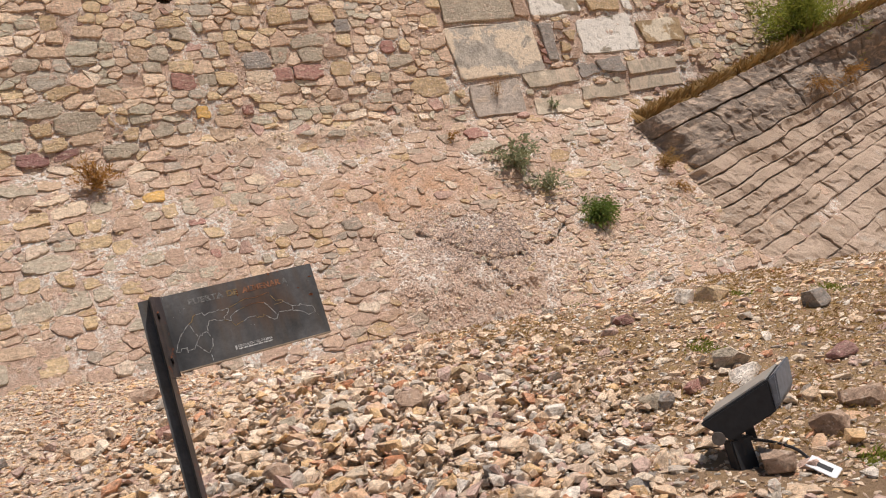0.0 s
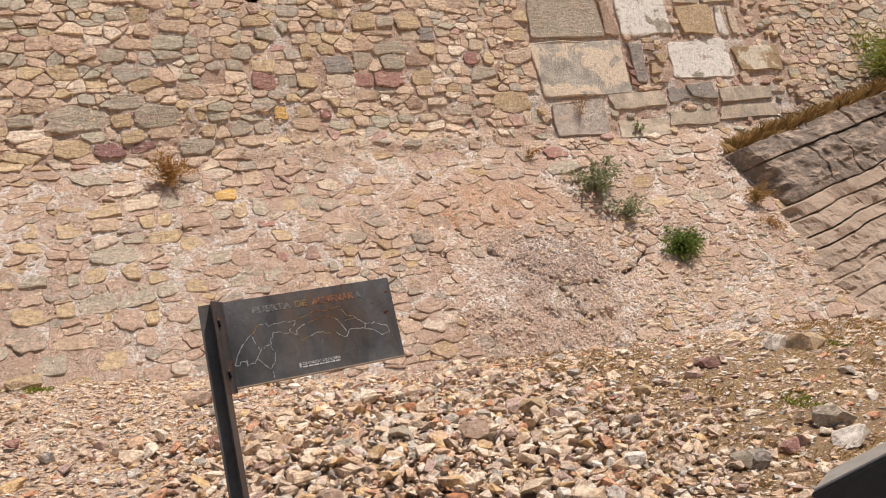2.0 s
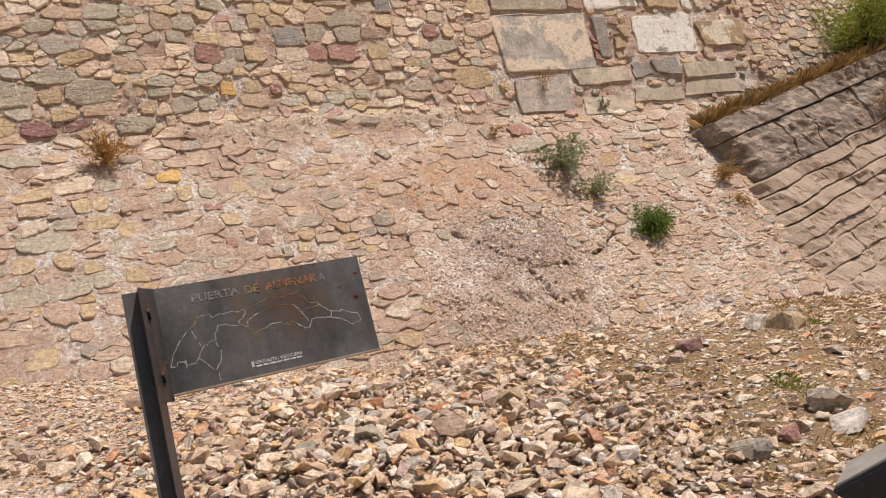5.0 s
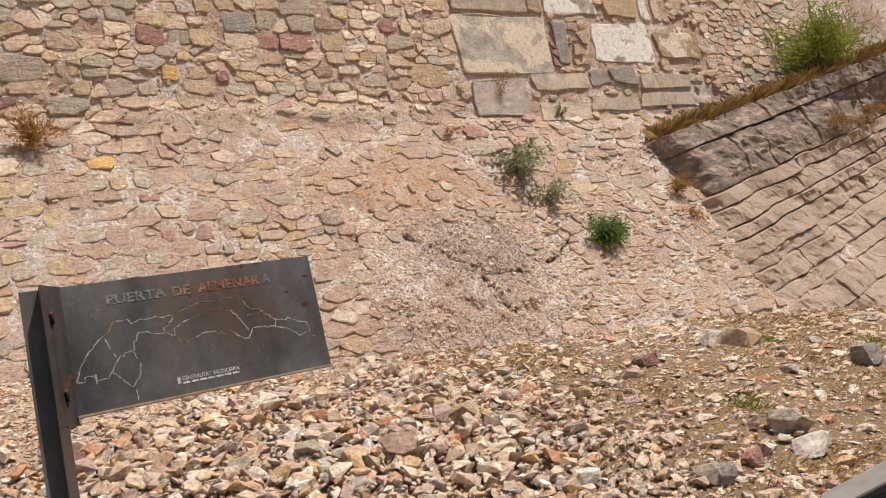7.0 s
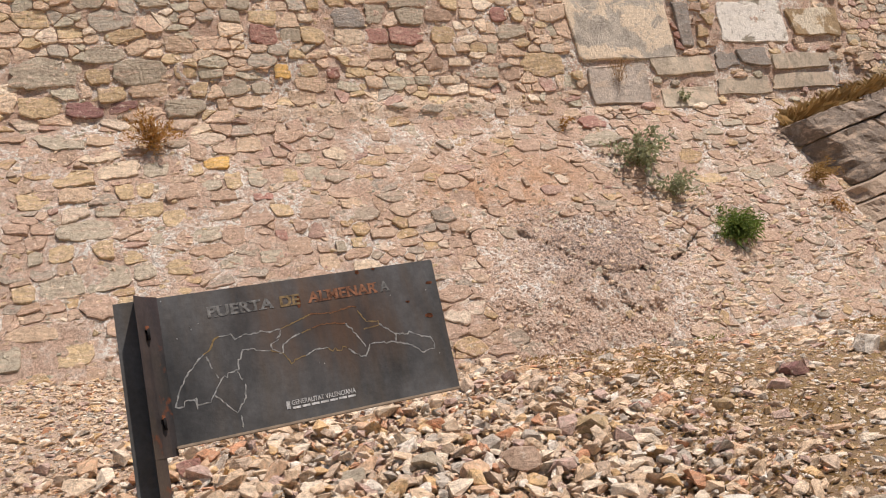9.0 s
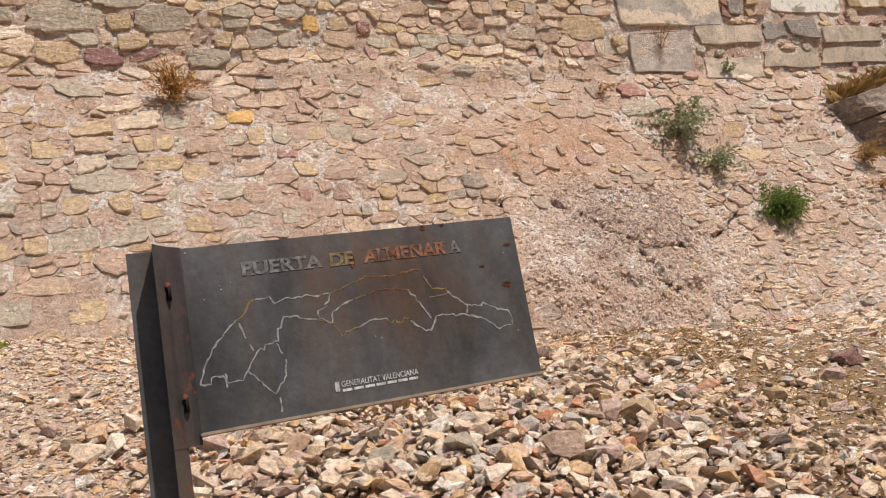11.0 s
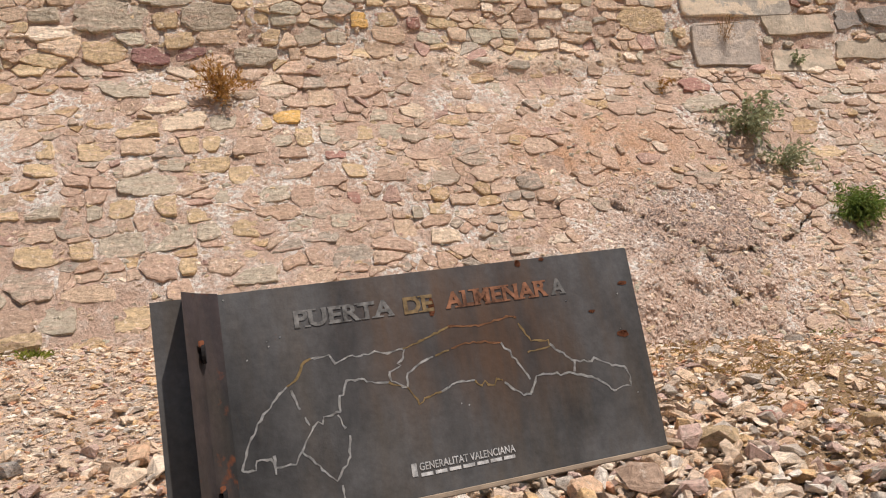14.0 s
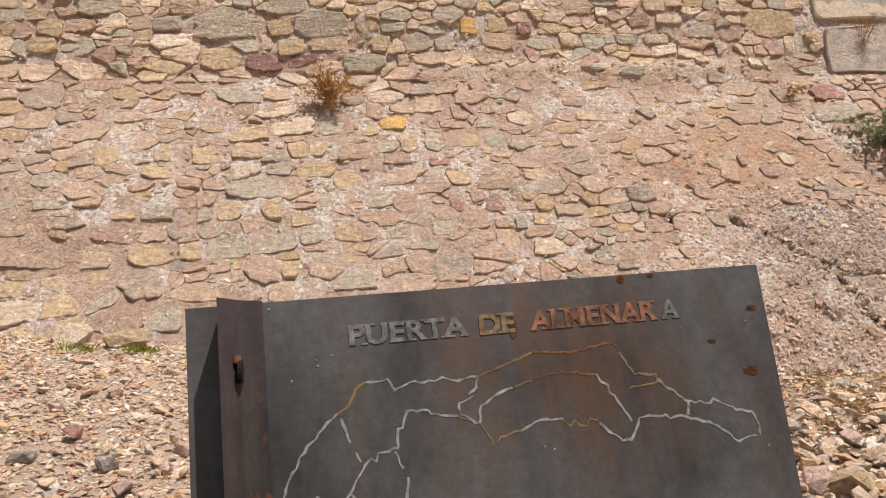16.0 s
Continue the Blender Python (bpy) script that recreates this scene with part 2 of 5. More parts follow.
def wall_y(x, z):
    """Front of the curtain wall: upright above, a leaning foot below, a slumped mound in it."""
    y = 5.42 + 0.065 * x + 0.06 * (z - 3.5)
    low = ledge_z(x) - z
    y -= 0.55 * max(low, 0.0)
    y -= 0.28 * math.exp(-((x - 3.2) / 0.9) ** 2 - ((z - 1.35) / 0.55) ** 2)
    strip = smooth(0.3, 0.9, x) * (1 - smooth(3.6, 4.4, x))
    y -= 0.07 * strip * math.exp(-((z - ledge_z(x) - 0.02) / 0.10) ** 2)
    return y


def wall_soft(x, z):
    """The wall's face with its long swells."""
    low = smooth(0.0, 0.8, ledge_z(x) - z)
    return wall_y(x, z) + (0.03 + 0.04 * low) * fbm(x * 1.1, 0.3, z * 1.3, 2)


CRACKS = [
    [(2.95, 2.02), (3.22, 1.80), (3.36, 1.62), (3.62, 1.52), (3.95, 1.50)],
    [(3.32, 1.66), (3.45, 1.45), (3.52, 1.22), (3.62, 1.12)],
    [(2.30, 1.98), (2.72, 2.12), (2.98, 2.02)],
    [(4.35, 1.55), (4.62, 1.66), (4.85, 1.78)],
]


def crack_depth(x, z):
    if not (2.2 < x < 5.0 and 0.9 < z < 2.3):
        return 0.0
    x, z = x + 0.03 * fbm(x * 6, 1.0, z * 6, 2), z + 0.03 * fbm(x * 6, 8.0, z * 6, 2)
    best = 1.0
    for line in CRACKS:
        for (ax, az), (bx, bz) in zip(line, line[1:]):
            u = min(max(((x - ax) * (bx - ax) + (z - az) * (bz - az)) / ((bx - ax) ** 2 + (bz - az) ** 2), 0), 1)
            best = min(best, math.hypot(x - ax - u * (bx - ax), z - az - u * (bz - az)))
    return 0.09 * max(0.0, 1 - best / 0.028)


def wall_rough(x, z):
    mound = math.exp(-((x - 3.5) / 1.2) ** 2 - ((z - 1.4) / 0.75) ** 2)
    fine = fbm(x * 6, 4.0, z * 6, 4)
    low = smooth(-0.05, 0.15, ledge_z(x) - z)
    smear = 0.012 * fbm(x * 0.9, 6.0, z * 1.1, 2) * low + 0.001 * low - 0.001 * (1 - low)
    return wall_soft(x, z) - smear + (0.015 + 0.04 * mound) * fine + 0.012 * fbm(x * 15, 2.0, z * 15, 2) + crack_depth(x, z)


GY = [-60, -6, -3, -1, 0, 1.07, 2, 2.8, 3.4, 4, 5, 6]
GZ = [-4.5, -0.95, -0.5, -0.27, -0.1, 0.18, 0.55, 0.8, 0.92, 1.0, 1.1, 1.15]


def ground_z(x, y):
    z = float(np.interp(y, GY, GZ)) - 0.07 * (min(max(x, -4), 9) - 1.5) - 0.05 * max(min(x, 12) - 6, 0)
    z += 0.08 * (1.5 - min(max(x, -4), 1.5)) * smooth(2.2, 4.0, y)
    z += 0.05 * math.exp(-((x - 1.2) / 1.2) ** 2 - ((y - 2.0) / 1.0) ** 2)
    return z


def ground_rough(x, y):
    return ground_z(x, y) + 0.03 * fbm(x * 0.9, y * 0.9, 2.0) + 0.012 * fbm(x * 5, y * 5, 7.0)


# ---- mesh helpers ----
def mesh_of(name, verts, faces, material, smooth_faces=False):
    me = bpy.data.meshes.new(name)
    me.from_pydata([tuple(v) for v in verts], [], faces)
    me.update()
    me.materials.append(material)
    if smooth_faces:
        me.polygons.foreach_set("use_smooth", [True] * len(me.polygons))
    return me


def part(name, bm, material, parent, label=""):
    """Links a bmesh (or a ready mesh) as one mesh object under a thing or a part."""
    if isinstance(bm, bpy.types.Mesh):
        me = bm
    else:
        me = bpy.data.meshes.new(name)
        bm.to_mesh(me)
        bm.free()
        me.materials.append(material)
    ob = new(name, me)
    ob.parent = parent
    if label:
        tagged(ob, label)
    return ob


def thing(name, m, label, category, group="", kind=""):
    ob = new(name)
    ob.empty_display_size = 0.1
    ob.matrix_world = m
    return tagged(ob, label, category, group, kind)


def box_bm(sx, sy, sz, at=(0, 0, 0), bevel=0.0, turn=None):
    bm = bmesh.new()
    bmesh.ops.create_cube(bm, size=1)
    bmesh.ops.scale(bm, vec=(sx, sy, sz), verts=bm.verts)
    if bevel:
        bmesh.ops.bevel(bm, geom=bm.edges[:], offset=bevel, segments=2, affect="EDGES")
    if turn:
        bmesh.ops.rotate(bm, matrix=turn, verts=bm.verts)
    bmesh.ops.translate(bm, vec=at, verts=bm.verts)
    return bm


def axis_steps(points):
    """Grid lines from (end, step) pairs, starting at the first end."""
    out = [points[0][0]]
    for end, step in points[1:]:
        n = max(1, round((end - out[-1]) / step))
        a = out[-1]
        out += [a + (end - a) * (i + 1) / n for i in range(n)]
    return out


# ---- ground ----
xs = axis_steps([(-400, 0), (-60, 85), (-12, 8), (-4, 0.8), (8.5, 0.07), (16, 0.6), (60, 6), (400, 85)])
ys = axis_steps([(-400, 0), (-60, 85), (-8, 6), (-3.5, 0.5), (-1, 0.15), (4.8, 0.07), (6.5, 0.5), (40, 5), (400, 90)])
verts = [(x, y, ground_rough(x, y)) for y in ys for x in xs]
nx = len(xs)
faces = [(j * nx + i, j * nx + i + 1, (j + 1) * nx + i + 1, (j + 1) * nx + i) for j in range(len(ys) - 1) for i in range(nx - 1)]
ground = new("ground", mesh_of("ground", verts, faces, SOIL, True))
tagged(ground, "dry stony slope of pale soil and straw", "ground", kind="structure")

# ---- curtain wall: mortar core ----
HOLES = [(1.07, 5.54, 0.095), (4.29, 5.70, 0.07)]
xs = axis_steps([(-14, 0), (-3.6, 0.8), (2.2, 0.028), (5.0, 0.024), (11.5, 0.04), (24, 0.9)])
zs = axis_steps([(-2.5, 0), (0.8, 0.5), (2.4, 0.026), (6.6, 0.028), (8.2, 0.4)])
nx, nz = len(xs), len(zs)
verts = [(x, wall_rough(x, z), z) for z in zs for x in xs]
faces = []
for j in range(nz - 1):
    for i in range(nx - 1):
        cx, cz = (xs[i] + xs[i + 1]) / 2, (zs[j] + zs[j + 1]) / 2
        if any(math.hypot(cx - hx, cz - hz) < r for hx, hz, r in HOLES):
            continue
        faces.append((j * nx + i, j * nx + i + 1, (j + 1) * nx + i + 1, (j + 1) * nx + i))
ring = [i for i in range(nx)] + [j * nx + nx - 1 for j in range(1, nz)] + [(nz - 1) * nx + i for i in range(nx - 2, -1, -1)] + [j * nx for j in range(nz - 2, 0, -1)]
back = len(verts)
verts += [(verts[k][0], 8.6, verts[k][2]) for k in ring]
n = len(ring)
faces += [(ring[(k + 1) % n], ring[k], back + k, back + (k + 1) % n) for k in range(n)]
faces.append(tuple(back + k for k in range(n)))
wall = new("wall_north", mesh_of("wall_north", verts, faces, MORTAR, True))
tagged(wall, "old fortress wall of rubble stone in pink mortar", "wall", kind="structure")


# ---- stones of the wall ----
def clip_cell(site, others, half):
    """The polygon of points nearer to site than to the others; each is (x, z, weight)."""
    sx, sz, sw = site
    poly = [(sx - half, sz - half), (sx + half, sz - half), (sx + half, sz + half), (sx - half, sz + half)]
    for ox, oz, ow in others:
        nx_, nz_ = ox - sx, oz - sz
        mid = (ox * ox + oz * oz - sx * sx - sz * sz + sw - ow) / 2
        out = []
        for k in range(len(poly)):
            a, b = poly[k - 1], poly[k]
            da, db = a[0] * nx_ + a[1] * nz_ - mid, b[0] * nx_ + b[1] * nz_ - mid
            if (da <= 0) != (db <= 0):
                u = da / (da - db)
                out.append((a[0] + (b[0] - a[0]) * u, a[1] + (b[1] - a[1]) * u))
            if db <= 0:
                out.append(b)
        poly = out
        if len(poly) < 3:
            return []
    return poly


def rounded(poly, cut, rnd, rough=0.06):
    """A polygon's outline with its corners knocked off and its sides uneven, and its centre."""
    pts = [Vector(p) for p in poly]
    pts = [p for k, p in enumerate(pts) if (p - pts[k - 1]).length > 0.012]
    c = sum(pts, Vector((0, 0))) / max(len(pts), 1)
    out = []
    for k in range(len(pts)):
        a, b = pts[k - 1], pts[k]
        length = (b - a).length
        t = cut * rnd.uniform(0.6, 1.4)
        out.append(a.lerp(b, t))
        cuts = int(length / 0.05)
        for q in range(1, cuts):
            out.append(a.lerp(b, t + (1 - 2 * t) * q / cuts) + Vector((rnd.gauss(0, 0.004), rnd.gauss(0, 0.004))))
        out.append(a.lerp(b, 1 - t))
    return [c + (p - c) * (1 + rnd.uniform(-rough, rough)) for p in out], c


def stone_shape(outline, c, rise, tilt, rnd, deep=0.04):
    """Rings of a stone in the wall: (dx, dz, out) round the centre c."""
    rings = [(1.01, -deep), (1.0, rise * 0.45), (0.90, rise * 0.95), (0.5, rise * 1.05)]
    verts, count = [], len(outline)
    for s, h in rings:
        for p in outline:
            d = (p - c) * s
            up = h + (d.x * tilt[0] + d.y * tilt[1] if h > 0 else 0) + (rnd.uniform(-1, 1) * min(rise * 0.25, 0.0035) if h > 0 else 0)
            verts.append((d.x, d.y, up))
    verts.append((0, 0, rise * rnd.uniform(0.95, 1.15)))
    last = len(rings) - 1
    faces = []
    for r in range(last):
        for k in range(count):
            a, b = r * count + k, r * count + (k + 1) % count
            faces.append((a, b, b + count, a + count))
    faces += [(last * count + k, last * count + (k + 1) % count, (last + 1) * count) for k in range(count)]
    return verts, faces


def to_wall(verts, x, z, y, surface=None):
    """Carries a stone's shape onto the swelling wall; returns points relative to (x, y, z)."""
    surface = surface or wall_soft
    lean = (surface(x, z + 0.06) - surface(x, z - 0.06)) / 0.12
    n_ = Vector((0, -1, lean)).normalized()
    return [Vector((a, surface(x + a, z + b) - y, b)) + n_ * h for a, b, h in verts]


MARKED = [
    ("red", [
        (2.22, 4.43, 0.21, 0.15), (2.53, 4.42, 0.37, 0.2), (1.05, 4.45, 0.27, 0.21), (1.69, 4.03, 0.13, 0.11), (4.48, 3.29, 0.32, 0.16), (0.76, 2.69, 0.19, 0.09), (0.83, 2.29, 0.13, 0.1), (3.64, 4.66, 0.22, 0.18),
    ]),
    ("dark_red", [
        (-0.61, 3.76, 0.31, 0.16), (-0.3, 3.76, 0.25, 0.12),
    ]),
    ("grey", [
        (-1.57, 1.73, 0.24, 0.18), (-1.15, 1.58, 0.23, 0.19), (1.32, 4.43, 0.24, 0.15), (-0.8, 3.45, 0.41, 0.19), (-0.8, 2.06, 0.28, 0.14), (-0.49, 2.08, 0.37, 0.19), (0.36, 2.86, 0.18, 0.13), (-0.87, 4.13, 0.57, 0.26),
        (-0.11, 4.1, 0.46, 0.26), (0.22, 3.74, 0.34, 0.17), (4.42, 3.04, 0.47, 0.18), (-0.62, 2.54, 0.46, 0.16), (0.7, 3.93, 0.23, 0.18), (-0.09, 3.08, 0.2, 0.15), (1.28, 2.89, 0.2, 0.15), (0.76, 2.89, 0.17, 0.21),
        (-0.46, 2.68, 0.18, 0.08), (0.24, 2.38, 0.24, 0.12), (-0.07, 2.39, 0.21, 0.08), (-0.97, 2.31, 0.11, 0.1), (0.43, 2.1, 0.23, 0.11), (0.73, 2.1, 0.2, 0.1),
    ]),
    ("grey", [
        (1.31, 2.13, 0.12, 0.1), (1.19, 3.08, 0.16, 0.12), (2.31, 3.31, 0.19, 0.22), (-0.23, 2.12, 0.15, 0.17), (3.36, 3.97, 0.3, 0.12), (6.04, 2.42, 0.27, 0.14), (6.19, 2.28, 0.27, 0.13), (6.31, 3.15, 0.28, 0.11),
        (5.93, 3.02, 0.27, 0.11), (1.15, 5.03, 0.23, 0.17), (0.86, 4.84, 0.23, 0.19), (0.76, 4.66, 0.18, 0.14), (2.62, 4.84, 0.44, 0.15), (2.62, 4.67, 0.34, 0.2), (2.24, 4.69, 0.24, 0.17), (3.77, 4.45, 0.38, 0.16),
        (2.64, 5.19, 0.25, 0.15), (-0.48, 4.82, 0.29, 0.13), (0.06, 4.83, 0.29, 0.13), (-0.41, 4.29, 0.36, 0.13), (0.95, 3.89, 0.19, 0.13), (-2.06, 2.66, 0.19, 0.13),
    ]),
    ("grey", [
        (-2.25, 2.43, 0.21, 0.14), (-2.02, 2.48, 0.2, 0.11), (-1.29, 2.33, 0.21, 0.08), (-1.93, 4.3, 0.35, 0.16), (-1.4, 4.13, 0.25, 0.12), (0.06, 1.75, 0.31, 0.11),
    ]),
    ("ochre", [
        (-1.8, 1.69, 0.24, 0.16), (-1.98, 1.54, 0.2, 0.14), (-1.75, 1.53, 0.33, 0.18), (-0.39, 1.87, 0.16, 0.12), (1.54, 4.45, 0.27, 0.17), (2.96, 4.42, 0.28, 0.19), (1.43, 4.06, 0.21, 0.14), (-0.2, 2.66, 0.3, 0.13),
        (-0.99, 2.84, 0.23, 0.15), (-0.72, 3.03, 0.31, 0.18), (0.03, 2.1, 0.18, 0.12), (-1.04, 2.04, 0.18, 0.17), (4.08, 4.05, 0.53, 0.26), (-0.69, 1.54, 0.24, 0.17), (-0.39, 3.9, 0.23, 0.13), (0.39, 3.92, 0.19, 0.14),
        (-0.96, 3.79, 0.32, 0.18), (-0.33, 2.86, 0.13, 0.14), (-0.17, 2.87, 0.16, 0.14), (0.22, 3.04, 0.19, 0.13), (0.55, 2.87, 0.15, 0.17), (1.03, 2.89, 0.16, 0.15),
    ]),
    ("ochre", [
        (0.03, 2.56, 0.21, 0.15), (0.89, 2.53, 0.2, 0.14), (-0.52, 2.33, 0.16, 0.14), (-0.8, 2.33, 0.19, 0.14), (-0.28, 2.25, 0.22, 0.11), (1.46, 2.14, 0.14, 0.1), (-0.0, 1.92, 0.2, 0.06), (3.32, 4.25, 0.22, 0.12),
        (3.88, 4.32, 0.23, 0.11), (5.4, 2.41, 0.3, 0.13), (2.35, 5.21, 0.29, 0.2), (2.91, 5.19, 0.33, 0.23), (1.05, 5.21, 0.34, 0.14), (1.59, 4.84, 0.16, 0.17), (1.83, 4.84, 0.21, 0.12), (-0.21, 4.47, 0.35, 0.12),
        (-0.18, 5.31, 0.13, 0.16), (-0.47, 4.07, 0.21, 0.15), (0.28, 4.09, 0.19, 0.11), (-1.71, 2.85, 0.22, 0.17), (-1.34, 2.88, 0.14, 0.17), (-2.33, 4.12, 0.19, 0.16),
    ]),
    ("ochre", [
        (-2.65, 4.12, 0.15, 0.14), (-2.4, 3.96, 0.27, 0.14), (-1.33, 2.69, 0.25, 0.12), (-1.3, 2.03, 0.26, 0.15), (-1.51, 2.31, 0.18, 0.09), (-2.11, 1.85, 0.16, 0.12), (-1.63, 1.89, 0.15, 0.08),
    ]),
    ("yellow", [
        (1.18, 4.07, 0.17, 0.15), (0.43, 3.09, 0.24, 0.12),
    ]),
    ("cream", [
        (-2.05, 1.68, 0.29, 0.18), (1.93, 4.42, 0.3, 0.17), (0.31, 3.48, 0.22, 0.11), (1.47, 1.91, 0.23, 0.09), (-0.52, 3.24, 0.35, 0.13), (-0.37, 3.08, 0.32, 0.15), (1.52, 3.11, 0.24, 0.12), (3.08, 4.09, 0.25, 0.1),
        (2.91, 3.91, 0.21, 0.1), (1.53, 4.98, 0.18, 0.11), (2.91, 4.99, 0.23, 0.13), (3.36, 5.03, 0.21, 0.1), (1.5, 4.64, 0.15, 0.07), (3.81, 4.85, 0.27, 0.13),
    ]),
    ("brown", [
        (-1.44, 1.57, 0.37, 0.19), (0.14, 2.81, 0.3, 0.15), (0.43, 2.74, 0.2, 0.13), (1.17, 2.46, 0.3, 0.12), (-0.77, 3.26, 0.17, 0.17), (0.28, 3.22, 0.18, 0.18), (0.96, 2.16, 0.19, 0.13), (1.15, 2.15, 0.12, 0.1),
        (1.98, 3.28, 0.18, 0.17), (1.23, 3.27, 0.15, 0.17), (3.66, 3.95, 0.22, 0.14), (2.77, 4.08, 0.2, 0.14), (2.91, 4.65, 0.33, 0.15), (-2.0, 2.07, 0.5, 0.19),
    ]),
    ("tan", [
        (-0.07, 3.92, 0.33, 0.14), (0.81, 3.75, 0.3, 0.14), (1.44, 3.92, 0.32, 0.15), (0.57, 3.74, 0.13, 0.17), (-0.5, 3.43, 0.22, 0.16), (0.74, 3.28, 0.19, 0.14), (-0.69, 2.87, 0.26, 0.16), (1.51, 2.55, 0.23, 0.15),
        (1.17, 1.99, 0.18, 0.13), (2.09, 3.09, 0.22, 0.12), (3.13, 4.27, 0.21, 0.12), (2.94, 4.25, 0.19, 0.14), (4.25, 3.43, 0.26, 0.11), (3.28, 3.21, 0.25, 0.13), (6.28, 2.58, 0.28, 0.08), (0.25, 4.35, 0.27, 0.18),
        (2.21, 4.23, 0.28, 0.12), (1.34, 3.76, 0.26, 0.14), (-0.26, 4.97, 0.37, 0.15), (0.19, 5.15, 0.31, 0.14), (0.65, 4.84, 0.24, 0.18), (-2.34, 3.24, 0.29, 0.17),
    ]),
    ("tan", [
        (-1.77, 2.45, 0.21, 0.1), (-2.22, 2.26, 0.22, 0.08), (-1.65, 2.05, 0.2, 0.19), (-1.26, 4.29, 0.25, 0.14), (-2.09, 4.12, 0.28, 0.12), (-1.87, 1.86, 0.19, 0.09), (-0.98, 1.73, 0.31, 0.11),
    ]),
    ("brown", [
        (6.25, 2.96, 0.33, 0.11), (2.49, 3.05, 0.11, 0.16),
    ]),
    ("slate", [
        (1.95, 4.65, 0.35, 0.19), (3.12, 5.0, 0.21, 0.16),
    ]),
]
SQ = 0.66


def in_ashlar(x, z):
    return 4.42 < x < 8.95 and 3.45 < z < 6.3


def on_mound(x, z):
    return ((x - 3.45) / 1.05) ** 2 + ((z - 1.45) / 0.72) ** 2 < 1


def course_cells(rnd):
    """Outlines of stones laid in wandering, broken courses: polygons of (x, z)."""
    cells, z, row = [], 0.72, 0

    def edge(x, z0, k):
        return z0 + 0.055 * fbm(x * 0.7, k * 3.1, 0.5, 2) + 0.022 * fbm(x * 3.5, k * 1.7, 4.5, 2)

    while z < 6.35:
        high = rnd.choice((0.06, 0.075, 0.09, 0.10, 0.115, 0.135, 0.165))
        x, lean = -3.4 + rnd.uniform(0, 0.3), 0.0
        while x < 11.2:
            wide = min(0.52, max(0.07, rnd.lognormvariate(-1.85, 0.56)))
            nxt = rnd.uniform(-0.035, 0.035)
            x1 = x + wide

            def quad(xa, xb, ta, tb, la, lb):
                pts = []
                for px, t, l in ((xa, ta, la), (xb, ta, lb), (xb, tb, lb), (xa, tb, la)):
                    px += l * (t - 0.5)
                    lo, hi = edge(px, z, row), edge(px, z + high, row + 1)
                    pts.append((px + rnd.gauss(0, 0.011), lo + (hi - lo) * t + rnd.gauss(0, 0.009)))
                return pts

            roll = rnd.random()
            if high > 0.13 and wide < 0.34 and roll < 0.30:
                t = rnd.uniform(0.35, 0.65)
                cells += [quad(x, x1, 0, t, lean, nxt), quad(x, x1, t, 1, lean, nxt)]
            elif high > 0.11 and roll < 0.42:
                u, t = x + wide * rnd.uniform(0.35, 0.65), rnd.uniform(0.4, 0.6)
                cells += [quad(x, u, 0, 1, lean, 0), quad(u, x1, 0, t, 0, nxt), quad(u, x1, t, 1, 0, nxt)]
            else:
                cells.append(quad(x, x1, 0, 1, lean, nxt))
            x, lean = x1, nxt
        z += high
        row += 1
    return cells


